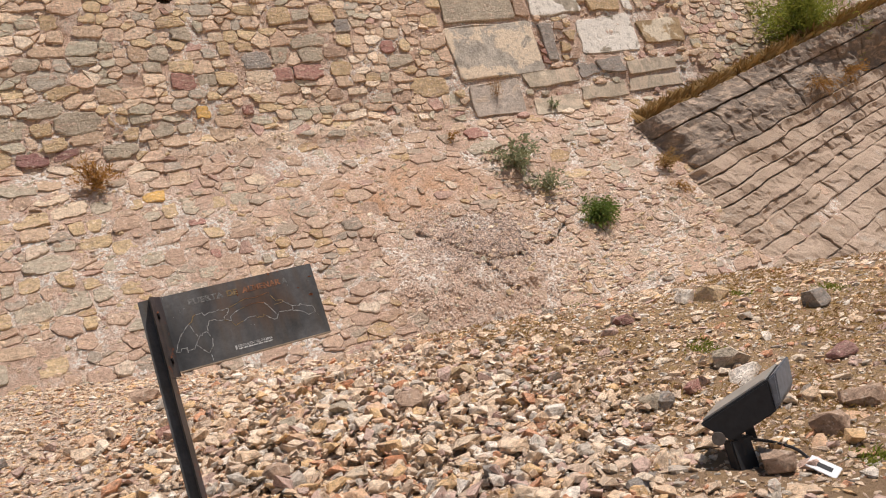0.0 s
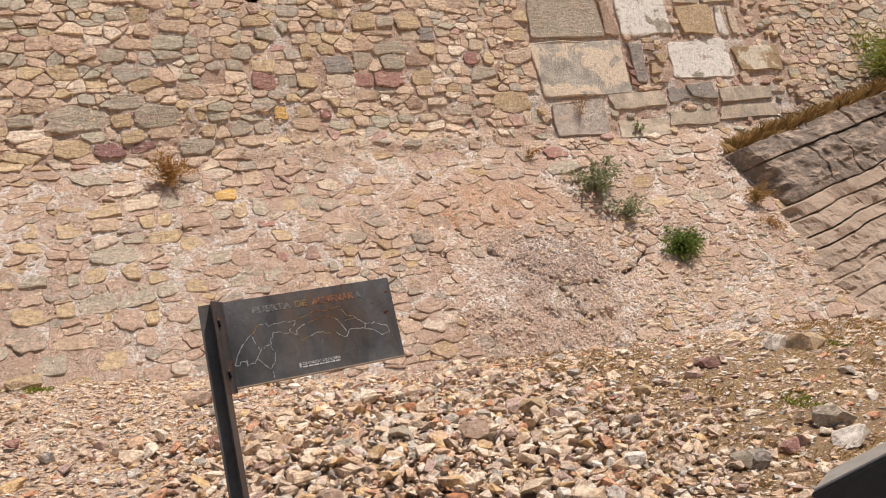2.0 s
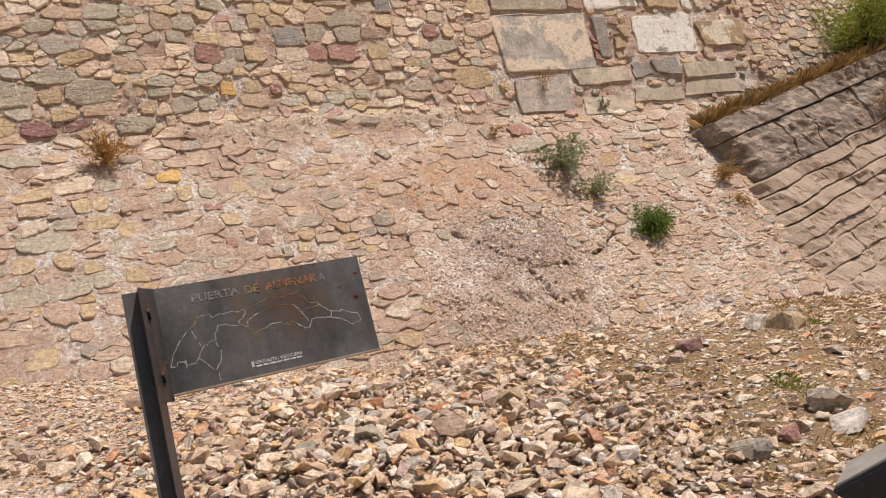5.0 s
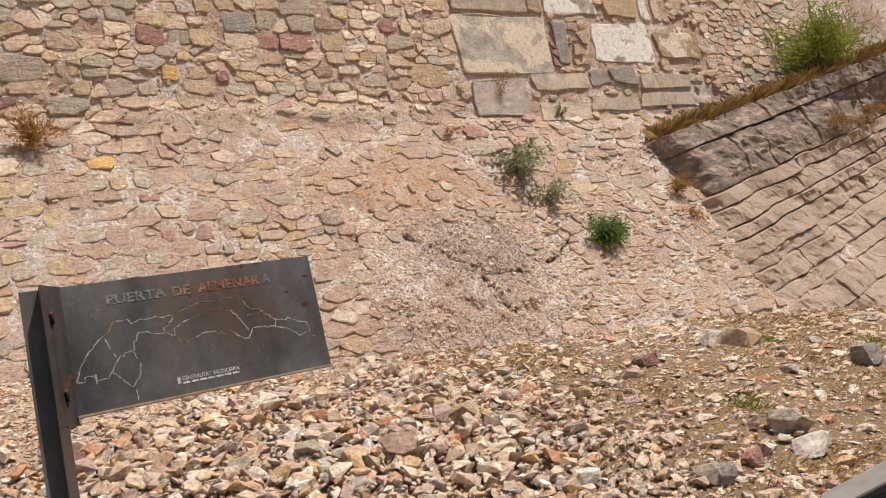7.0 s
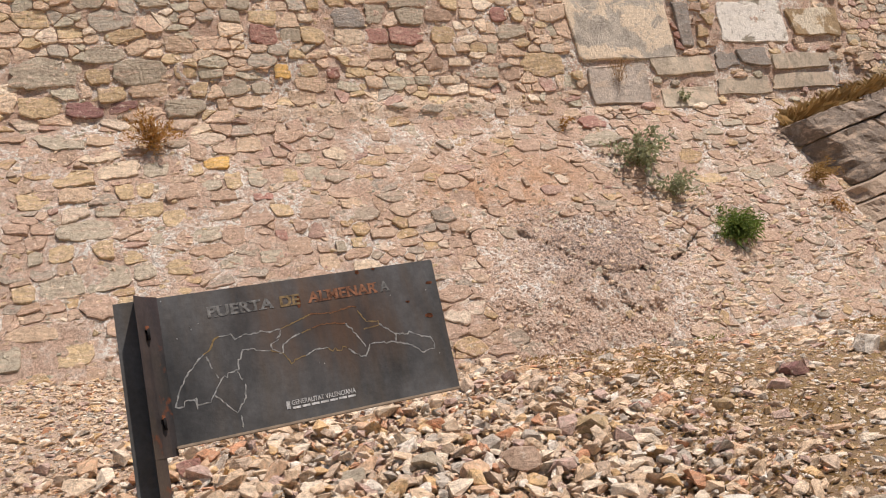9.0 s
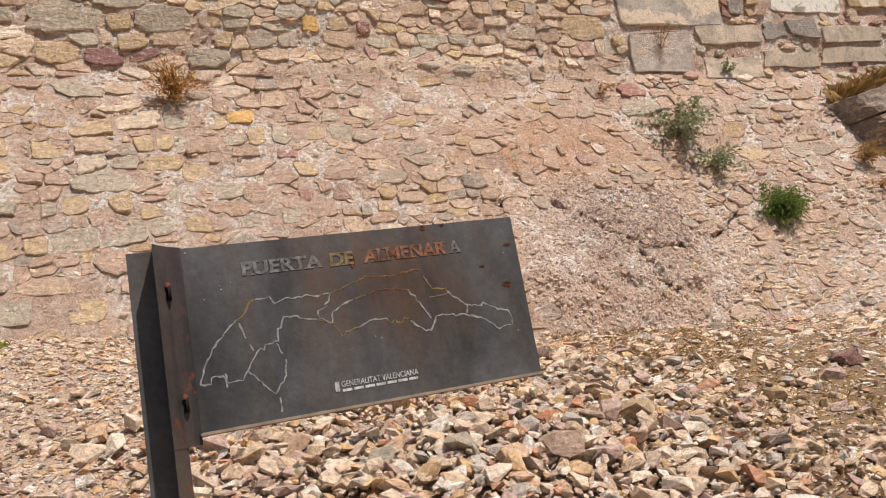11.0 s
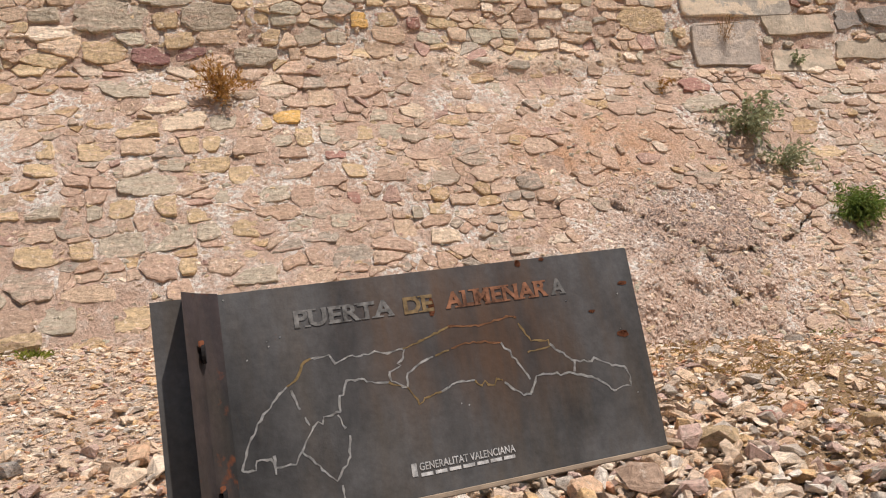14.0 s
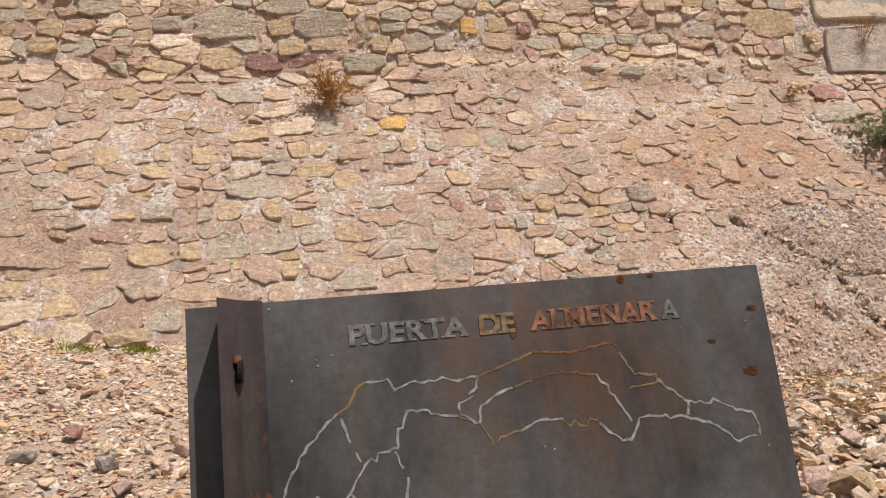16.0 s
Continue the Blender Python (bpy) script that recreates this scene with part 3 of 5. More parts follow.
def build_wall_stones():
    rnd = random.Random(11)
    marked = [(x, z, w, h, tint) for tint, rows in MARKED for x, z, w, h in rows]
    cells = []
    for x, z, w, h, tint in marked:
        q = [(x + sx * w * 0.5 + rnd.gauss(0, 0.012), z + sz * h * 0.5 + rnd.gauss(0, 0.01)) for sx, sz in ((-1, -1), (1, -1), (1, 1), (-1, 1))]
        cells.append((q, tint))
    for poly in course_cells(rnd):
        cx, cz = sum(p[0] for p in poly) / 4, sum(p[1] for p in poly) / 4
        w, h = abs(poly[1][0] - poly[0][0]), abs(poly[3][1] - poly[0][1])
        if in_ashlar(cx, cz) or any(abs(cx - m[0]) < 0.5 * m[2] + 0.32 * w and abs(cz - m[1]) < 0.5 * m[3] + 0.32 * h for m in marked):
            continue
        if any(abs(cx - hx) < r + 0.5 * w and abs(cz - hz) < r + 0.5 * h for hx, hz, r in HOLES):
            continue
        cells.append((poly, ""))
    sites = []
    for poly, tint in cells:
        x, z = sum(p[0] for p in poly) / 4, sum(p[1] for p in poly) / 4
        w, h = max(p[0] for p in poly) - min(p[0] for p in poly), max(p[1] for p in poly) - min(p[1] for p in poly)
        j = 0.0 if tint else 1.0
        sites.append(((x + j * rnd.gauss(0, 0.016)) * SQ, z + j * rnd.gauss(0, 0.018), 0.24 * w * SQ * h, tint, 0.60 * w * SQ + 0.02 - 0.03 * (not j) - 0.06 * w * SQ * (not j), 0.66 * h + 0.015 - (0.12 * h + 0.015) * (not j)))
    pos = np.array([s_[:2] for s_ in sites])
    bins = {"high": ([], []), "low": ([], [])}
    singles = []
    for k, (sx, sz, sw, tint, hw, hh) in enumerate(sites):
        near = np.argsort(((pos - pos[k]) ** 2).sum(1))[1:15]
        poly = clip_cell((sx, sz, sw), [sites[q][:3] for q in near], max(hw, hh))
        poly = [(min(max(px, sx - hw), sx + hw), min(max(pz, sz - hh), sz + hh)) for px, pz in poly]
        if len(poly) < 3:
            continue
        poly = [(px / SQ, pz) for px, pz in poly]
        x, z = sx / SQ, sz
        low = ledge_z(x) - z
        strip = 0.6 < x < 4.3 and abs(low + 0.04) < 0.13
        patch = ((x - 3.0) / 0.9) ** 2 + ((z - 2.6) / 0.4) ** 2 < 1
        thin = 0.05 if low < 0 else 0.10 + 0.25 * smooth(0.1, 0.5, fbm(x * 0.9, 6.0, z * 0.9, 2))
        if not tint and ((strip and rnd.random() < 0.8) or (on_mound(x, z) and rnd.random() < 0.92) or (patch and rnd.random() < 0.6) or rnd.random() < thin):
            continue
        if not tint and x > 4.2 and low > 0.7 and rnd.random() < 0.4:
            continue
        joint = rnd.uniform(0.002, 0.007)
        outline, c = rounded(poly, 0.17, rnd, 0.09)
        if len(outline) < 6:
            continue
        outline = [c + (p - c) * max(0.6, 1 - joint / max((p - c).length, 0.02)) for p in outline]
        rise = max(0.005, rnd.gauss(0.010, 0.006)) if low < 0 else max(0.002, rnd.gauss(0.006, 0.006))
        sink = rnd.uniform(-0.011, 0.003) if low < 0 else rnd.uniform(-0.009, 0.003)
        tilt = (rnd.uniform(-0.10, 0.10), rnd.uniform(-0.17, 0.06))
        sv, sf = stone_shape(outline, c, rise, tilt, rnd)
        y = wall_soft(c.x, c.y)
        pts = [p + Vector((0, sink if not tint else -0.006, 0)) for p in to_wall(sv, c.x, c.y, y)]
        if tint or (-1.6 < x < 3.2 and 1.6 < z < 3.75 and len(singles) < 290):
            singles.append((Vector((c.x, y, c.y)), pts, sf, tint))
        else:
            vs, fs = bins["high" if low < 0 else "low"]
            base = len(vs)
            vs += [(p.x + c.x, p.y + y, p.z + c.y) for p in pts]
            fs += [tuple(i + base for i in f) for f in sf]
    for key, mat in (("high", WALL_STUFF), ("low", FOOT_STUFF)):
        rest = part("rubble_stones", mesh_of("rubble_stones", *bins[key], mat), None, wall)
        tagged(rest, "uneven stones set in mortar", kind="stuff")
    return singles


WALL_SINGLES = build_wall_stones()
for hx, hz, r in HOLES:
    y = wall_y(hx, hz)
    n_ = 14
    hv = [(hx + (r + 0.035) * math.cos(q), y + d, hz + (r + 0.035) * math.sin(q)) for d in (0.0, 0.5) for q in (2 * math.pi * k / n_ for k in range(n_))]
    hf = [(k, (k + 1) % n_, n_ + (k + 1) % n_, n_ + k) for k in range(n_)] + [tuple(range(n_, 2 * n_))]
    part("putlog_hole", mesh_of("putlog_hole", hv, hf, MORTAR), None, wall, "dark round hole in the masonry")

# ---- dressed blocks in the wall ----
BLOCKS = [
    ("plaster_grey", 4.54, 4.03, 5.93, 4.85), ("grey", 4.60, 4.93, 5.72, 5.52), ("plaster_white", 6.02, 4.93, 6.90, 5.53),
    ("plaster_white", 6.70, 4.25, 7.76, 4.85), ("ochre", 7.02, 4.92, 7.66, 5.38), ("plaster_ochre", 7.86, 4.28, 8.72, 4.72),
    ("slate_blue", 6.07, 4.20, 6.28, 4.78), ("brick", 5.94, 4.16, 6.06, 4.30), ("brick", 5.95, 4.33, 6.05, 4.42),
    ("brick", 5.94, 4.45, 6.05, 4.56), ("ochre", 6.32, 4.22, 6.46, 4.32), ("brown", 6.48, 4.20, 6.62, 4.34), ("ochre", 6.33, 4.36, 6.50, 4.47),
    ("brown", 6.31, 4.52, 6.44, 4.62), ("ochre", 6.47, 4.50, 6.64, 4.66), ("brown", 6.34, 4.66, 6.52, 4.80), ("rough_grey", 4.58, 3.50, 5.44, 3.99), ("slate", 6.50, 3.90, 6.84, 4.12), ("slate", 6.86, 3.92, 7.33, 4.14),
    ("sill", 5.52, 3.44, 6.35, 3.68), ("sill", 5.55, 3.85, 6.42, 4.08), ("sill", 6.42, 3.52, 7.25, 3.76), ("sill", 7.40, 3.86, 8.35, 4.08),
    ("sill", 7.30, 3.60, 8.40, 3.80), ("plaster_white", 7.72, 4.90, 7.92, 5.38), ("cream", 7.97, 4.92, 8.14, 5.36), ("brown", 5.78, 4.93, 5.96, 5.50),
    ("grey", 4.62, 5.60, 5.95, 6.15), ("cream", 6.05, 5.60, 6.55, 6.0), ("grey", 6.60, 5.62, 7.05, 5.95), ("plaster_white", 7.1, 5.60, 8.1, 5.95),
    ("sill", 7.05, 5.42, 7.50, 5.57), ("sill", 7.56, 5.44, 8.20, 5.56),
]
BLOCK_MATS = {
    "plaster_grey": plastered_block("plastered_grey_block", (0.46, 0.41, 0.34), (0.76, 0.63, 0.47), 0.5),
    "plaster_white": plastered_block("plastered_white_block", (0.40, 0.35, 0.27), (0.84, 0.79, 0.70), 0.58),
    "plaster_ochre": plastered_block("plastered_ochre_block", (0.42, 0.30, 0.17), (0.74, 0.65, 0.50), 0.46),
    "rough_grey": plastered_block("rough_grey_block", (0.50, 0.43, 0.36), (0.60, 0.49, 0.38), 0.45),
    "slate_blue": TINTS["slate"], "slate": TINTS["slate"], "grey": TINTS["grey"], "ochre": TINTS["ochre"],
    "sill": plastered_block("pale_sill_stone", (0.51, 0.43, 0.325), (0.64, 0.52, 0.39), 0.45), "cream": TINTS["cream"], "brown": TINTS["brown"], "brick": TINTS["red"],
}


def dressed_block(x0, z0, x1, z1, rnd):
    cx, cz, hx, hz = (x0 + x1) / 2, (z0 + z1) / 2, (x1 - x0) / 2 - 0.012, (z1 - z0) / 2 - 0.012
    outline = []
    for k, (sx, sz) in enumerate(((-1, -1), (1, -1), (1, 1), (-1, 1))):
        j = Vector((rnd.uniform(-0.05, 0.05), rnd.uniform(-0.035, 0.035)))
        p = Vector((sx * hx, sz * hz)) + j
        ch = min(hx, hz) * 0.12
        order = (Vector((0, -sz * ch)), Vector((-sx * ch, 0))) if k % 2 else (Vector((-sx * ch, 0)), Vector((0, -sz * ch)))
        if k in (0, 2):
            order = (Vector((0, -sz * ch)), Vector((-sx * ch, 0)))
        else:
            order = (Vector((-sx * ch, 0)), Vector((0, -sz * ch)))
        outline += [p + order[0], p + order[1]]
    full = []
    for k in range(8):
        a, b = outline[k], outline[(k + 1) % 8]
        full.append(a)
        if (b - a).length > 0.12:
            for q in (0.33, 0.66):
                full.append(a.lerp(b, q) + Vector((rnd.uniform(-0.022, 0.022), rnd.uniform(-0.022, 0.022))))
    c = Vector((0, 0))
    rise = rnd.uniform(0.018, 0.045)
    count = len(full)
    verts = []
    for s, h in ((1.0, -0.1), (1.0, rise * 0.75), (0.97, rise)):
        for p in full:
            d = Vector((p.x - math.copysign((1 - s) * hz, p.x), p.y * s))
            verts.append((d.x, d.y, h))
    faces = [(r * count + k, r * count + (k + 1) % count, (r + 1) * count + (k + 1) % count, (r + 1) * count + k) for r in range(2) for k in range(count)]
    faces.append(tuple(2 * count + k for k in range(count)))
    y = wall_soft(cx, cz)
    return Vector((cx, y, cz)), to_wall(verts, cx, cz, y), faces


rnd = random.Random(5)
for mat, x0, z0, x1, z1 in BLOCKS:
    at, pts, fs = dressed_block(x0, z0, x1, z1, rnd)
    ob = part("dressed_block", mesh_of("dressed_block", pts, fs, BLOCK_MATS[mat]), None, wall)
    ob.location = at

# small packing stones between the dressed blocks
rnd = random.Random(8)
pv, pf = [], []
for _ in range(520):
    x, z = rnd.uniform(4.45, 8.95), rnd.uniform(3.4, 6.3)
    w, h = rnd.uniform(0.05, 0.13), rnd.uniform(0.035, 0.075)
    if any(a - 0.6 * w < x < c + 0.6 * w and b - 0.6 * h < z < d + 0.6 * h for _, a, b, c, d in BLOCKS):
        continue
    poly = [(math.cos(t) * w, math.sin(t) * h) for t in (0.4, 1.3, 2.6, 3.5, 4.6, 5.7)]
    outline, c = rounded(poly, 0.2, rnd, 0.15)
    sv, sf = stone_shape(outline, c, rnd.uniform(0.01, 0.05), (0, 0), rnd)
    y = wall_soft(x, z)
    base = len(pv)
    pv += [(p.x + x, p.y + y, p.z + z) for p in to_wall(sv, x, z, y)]
    pf += [tuple(i + base for i in f) for f in sf]
tagged(part("packing_stones", mesh_of("packing_stones", pv, pf, WALL_STUFF), None, wall), "small packing stones", kind="stuff")

# ---- bedded rock beside the wall ----
DIP = radians(12.5)
ALONG, ACROSS = Vector((math.cos(DIP), 0, math.sin(DIP))), Vector((-math.sin(DIP), 0, math.cos(DIP)))
ROCK_TOP = Vector((6.86, 4.86, 2.97))
LAYERS = [(0.30, 0.0), (0.62, 0.0), (0.20, -0.22), (0.24, -0.3), (0.16, -0.36), (0.24, -0.4), (0.14, -0.45), (0.26, -0.48), (0.18, -0.55), (0.3, -0.6), (0.4, -0.6), (0.5, -0.6)]
outcrop = thing("rock_outcrop", pose(0, 0, 0), "tilted beds of brown cracked rock beside the wall", "rock", kind="structure")


def rock_front(p, a, d, start=0.0):
    """How far forward the rock stands at p, a along and d below its top."""
    face = 5.42 + 0.065 * p.x + 0.06 * (p.z - 3.5) - 0.55 * max(ledge_z(p.x) - p.z, 0.0)
    top = 1 - smooth(0.2, 1.8, d)
    return face - (0.07 + (0.24 + 0.10 * max(a, 0.0)) * top) * smooth(0.0, 0.25 + 0.4 * (1 - top), a - start + 0.06)


def rock_block(a0, a1, d0, d1, out, rnd, start):
    """One block of a bed: from a0 to a1 along it, d0 to d1 below the top."""
    na, nd = max(4, round((a1 - a0) / 0.045)), max(4, round((d1 - d0) / 0.045))
    seed, seam = rnd.uniform(0, 50), rnd.choice((0.008, 0.015, 0.022, 0.045))
    verts, faces = [], []
    for j in range(nd + 1):
        for i in range(na + 1):
            a, d = a0 + (a1 - a0) * i / na, d0 + (d1 - d0) * j / nd
            a = a0 + 0.014 if i == 1 else a1 - 0.014 if i == na - 1 else a
            d = d0 + 0.014 if j == 1 else d1 - 0.014 if j == nd - 1 else d
            edge = min(i, na - i, j, nd - j) == 0
            push = out + 0.10 * fbm(a * 1.3, d * 1.6, 3.0) + 0.016 * noise.cell(Vector((a * 2.6 + 0.5 * fbm(a * 2, d * 2, seed, 2), d * 5.5 + 0.5 * fbm(a * 2, d * 2, seed + 9, 2), seed))) + 0.010 * noise.cell(Vector((a * 7 + 0.6 * fbm(a * 5, d * 5, seed, 2), d * 11, seed))) + 0.03 * fbm(a * 8, d * 11, seed) - ((seam if j in (0, nd) else 0.022) if edge else 0) - 0.08 * (1 - smooth(0.0, 0.4, a - start))
            p = ROCK_TOP + ALONG * (a + 0.05 * fbm(a * 3, d * 6, 9.0)) - ACROSS * (d + 0.022 * fbm(a * 1.6, d * 2, 5.0))
            verts.append((p.x, rock_front(p, a, d, start) - push, p.z))
    w = na + 1
    for j in range(nd):
        for i in range(na):
            faces.append((j * w + i, (j + 1) * w + i, (j + 1) * w + i + 1, j * w + i + 1))
    rim = [i for i in range(w)] + [j * w + na for j in range(1, nd + 1)] + [nd * w + i for i in range(na - 1, -1, -1)] + [j * w for j in range(nd - 1, 0, -1)]
    b = len(verts)
    verts += [(verts[k][0], verts[k][1] + 0.9, verts[k][2]) for k in rim]
    m = len(rim)
    faces += [(rim[k], rim[(k + 1) % m], b + (k + 1) % m, b + k) for k in range(m)]
    return mesh_of("rock_block", verts, faces, ROCK_DARK if d0 < 0.7 else ROCK, False)


rnd = random.Random(21)
depth = 0.0
for thick, start in LAYERS:
    a, shelf = start + rnd.uniform(-0.05, 0.05), rnd.uniform(-0.02, 0.04)
    while a < 8.5:
        length = rnd.uniform(0.5, 2.2) if depth > 0.1 else rnd.uniform(1.4, 2.6)
        part("rock_block", rock_block(a, a + length - 0.012, depth, depth + thick - 0.012, shelf + rnd.uniform(-0.015, 0.02), rnd, start), None, outcrop)
        a += length
    depth += thick


# ---- information sign ----
S, TALL = 0.656, 1.46
SIGN = pose(0.022, -0.033, 1.309, 0, 0, 5.0) @ pose(0, 0, 0, -5.4, -0.5, 0) @ Matrix.Translation((0, 0, -TALL))
sign = thing("information_sign", SIGN, "dark weathered steel sign with engraved map on a leaning post", "sign")
BARE = plain("bare_scratched_steel", (0.47, 0.47, 0.455), 0.6, 0.1, 0.5, 110)
TITLE_YELLOW = plain("yellowed_title", (0.18, 0.125, 0.06), 0.65, 0.0, 0.75, 75)
TITLE_RUST = plain("rusted_title", (0.20, 0.09, 0.048), 0.7, 0.0, 0.75, 75)
YELLOWED = plain("yellowed_lettering", (0.36, 0.26, 0.12), 0.65, 0.0, 0.35, 60)
RUST_INK = plain("rusted_lettering", (0.32, 0.16, 0.08), 0.7, 0.0, 0.4, 50)
PALE_INK = plain("worn_pale_lettering", (0.15, 0.148, 0.14), 0.65, 0.0, 0.75, 75)
RUST = plain("orange_rust", (0.17, 0.06, 0.028), 0.85, 0.0, 0.4, 90)
DUSTY = plain("dusty_steel_lip", (0.30, 0.235, 0.17), 0.8, 0.0, 0.25, 40)
# near-black for solid discs: the shade inside the bolt holes, as colour
HOLE_SHADE = plain("painted_hole_shade", (0.012, 0.01, 0.01), 0.9)


def profile_bm(points, z0, z1, thick):
    """A folded plate: a line of (x, y) points given thickness and carried from z0 to z1."""
    bm = bmesh.new()
    rows = []
    for x, y in points:
        rows.append([bm.verts.new((x, y, z)) for z in (z0, z1)] + [bm.verts.new((x, y + thick, z)) for z in (z0, z1)])
    for a, b in zip(rows, rows[1:]):
        bm.faces.new((a[0], b[0], b[1], a[1]))
        bm.faces.new((b[2], a[2], a[3], b[3]))
        bm.faces.new((a[1], b[1], b[3], a[3]))
        bm.faces.new((b[0], a[0], a[2], b[2]))
    for r, flip in ((rows[0], False), (rows[-1], True)):
        f = (r[0], r[1], r[3], r[2])
        bm.faces.new(f if not flip else f[::-1])
    bmesh.ops.recalc_face_normals(bm, faces=bm.faces)
    return bm


RIDGE = 0.044
part("post", profile_bm([(0.0, 0.0), (0.037, 0.0), (0.038, -RIDGE)], 0.0, TALL, 0.005), STEEL, sign, "dark folded steel post")
part("bracket", profile_bm([(0.038, -RIDGE - 0.004), (0.055, -RIDGE * 0.55), (0.079, -0.004)], TALL - 0.46 * S, TALL + 0.001, 0.004), RUSTY, sign, "rusty slanted steel bracket")
part("post_flange", profile_bm([(0.038, -RIDGE - 0.003), (0.058, -RIDGE * 0.4)], 0.0, TALL - 0.46 * S, 0.004), RUSTY, sign, "rusty edge of the post")
bm = box_bm(S - 0.076, 0.005, 0.437 * S, ((S + 0.076) / 2, 0.0, TALL - 0.437 * S / 2), 0.0012)
panel = part("panel", bm, STEEL, sign, "dark grey steel panel with rust streaks")
part("lip", box_bm(S - 0.078, 0.011, 0.006, ((S + 0.076) / 2, -0.008, TALL - 0.437 * S - 0.001), 0.0015), DUSTY, sign, "dusty bent lower lip")
for u, v in ((0.086, 0.111), (0.097, 0.367)):
    bm = bmesh.new()
    bmesh.ops.create_cone(bm, cap_ends=True, segments=14, radius1=0.0085, radius2=0.0085, depth=0.006)
    bmesh.ops.rotate(bm, matrix=Matrix.Rotation(radians(90), 3, "X") @ Matrix.Rotation(radians(45), 3, "Y"), verts=bm.verts)
    bmesh.ops.rotate(bm, matrix=Matrix.Rotation(radians(40), 3, "Z"), verts=bm.verts)
    bmesh.ops.scale(bm, vec=(0.7, 1, 1.35), verts=bm.verts)
    bmesh.ops.translate(bm, vec=(u * S, -RIDGE * (0.125 - u) / 0.065 - 0.003, TALL - v * S), verts=bm.verts)
    part("bolt_hole", bm, HOLE_SHADE, sign, "rusty bolt hole, its dark shade painted on a disc")
    part("rust_stain", box_bm(0.008, 0.0015, 0.008, (u * S - 0.002, -RIDGE * (0.125 - u) / 0.065 - 0.006, TALL - v * S + 0.012), 0.0009, Matrix.Rotation(radians(40), 3, "Z")), RUST, sign, "orange rust")

FACE_Y = -0.0029


def ribbon(points, width):
    """A scratched line on the panel through (u, v) points."""
    pts = [Vector((u * S, FACE_Y, TALL - v * S)) for u, v in points]
    verts, faces = [], []
    for k, p in enumerate(pts):
        a, b = pts[max(k - 1, 0)], pts[min(k + 1, len(pts) - 1)]
        d = (b - a).normalized()
        side = Vector((-d.z, 0, d.x)) * width * 0.5 * random.uniform(0.45, 1.35)
        verts += [p + side, p - side]
        if k:
            i = 2 * k
            faces.append((i - 2, i, i + 1, i - 1))
    bm = bmesh.new()
    vs = [bm.verts.new(v) for v in verts]
    for f in faces:
        bm.faces.new([vs[i] for i in f])
    bmesh.ops.solidify(bm, geom=bm.faces[:], thickness=0.0006)
    return bm


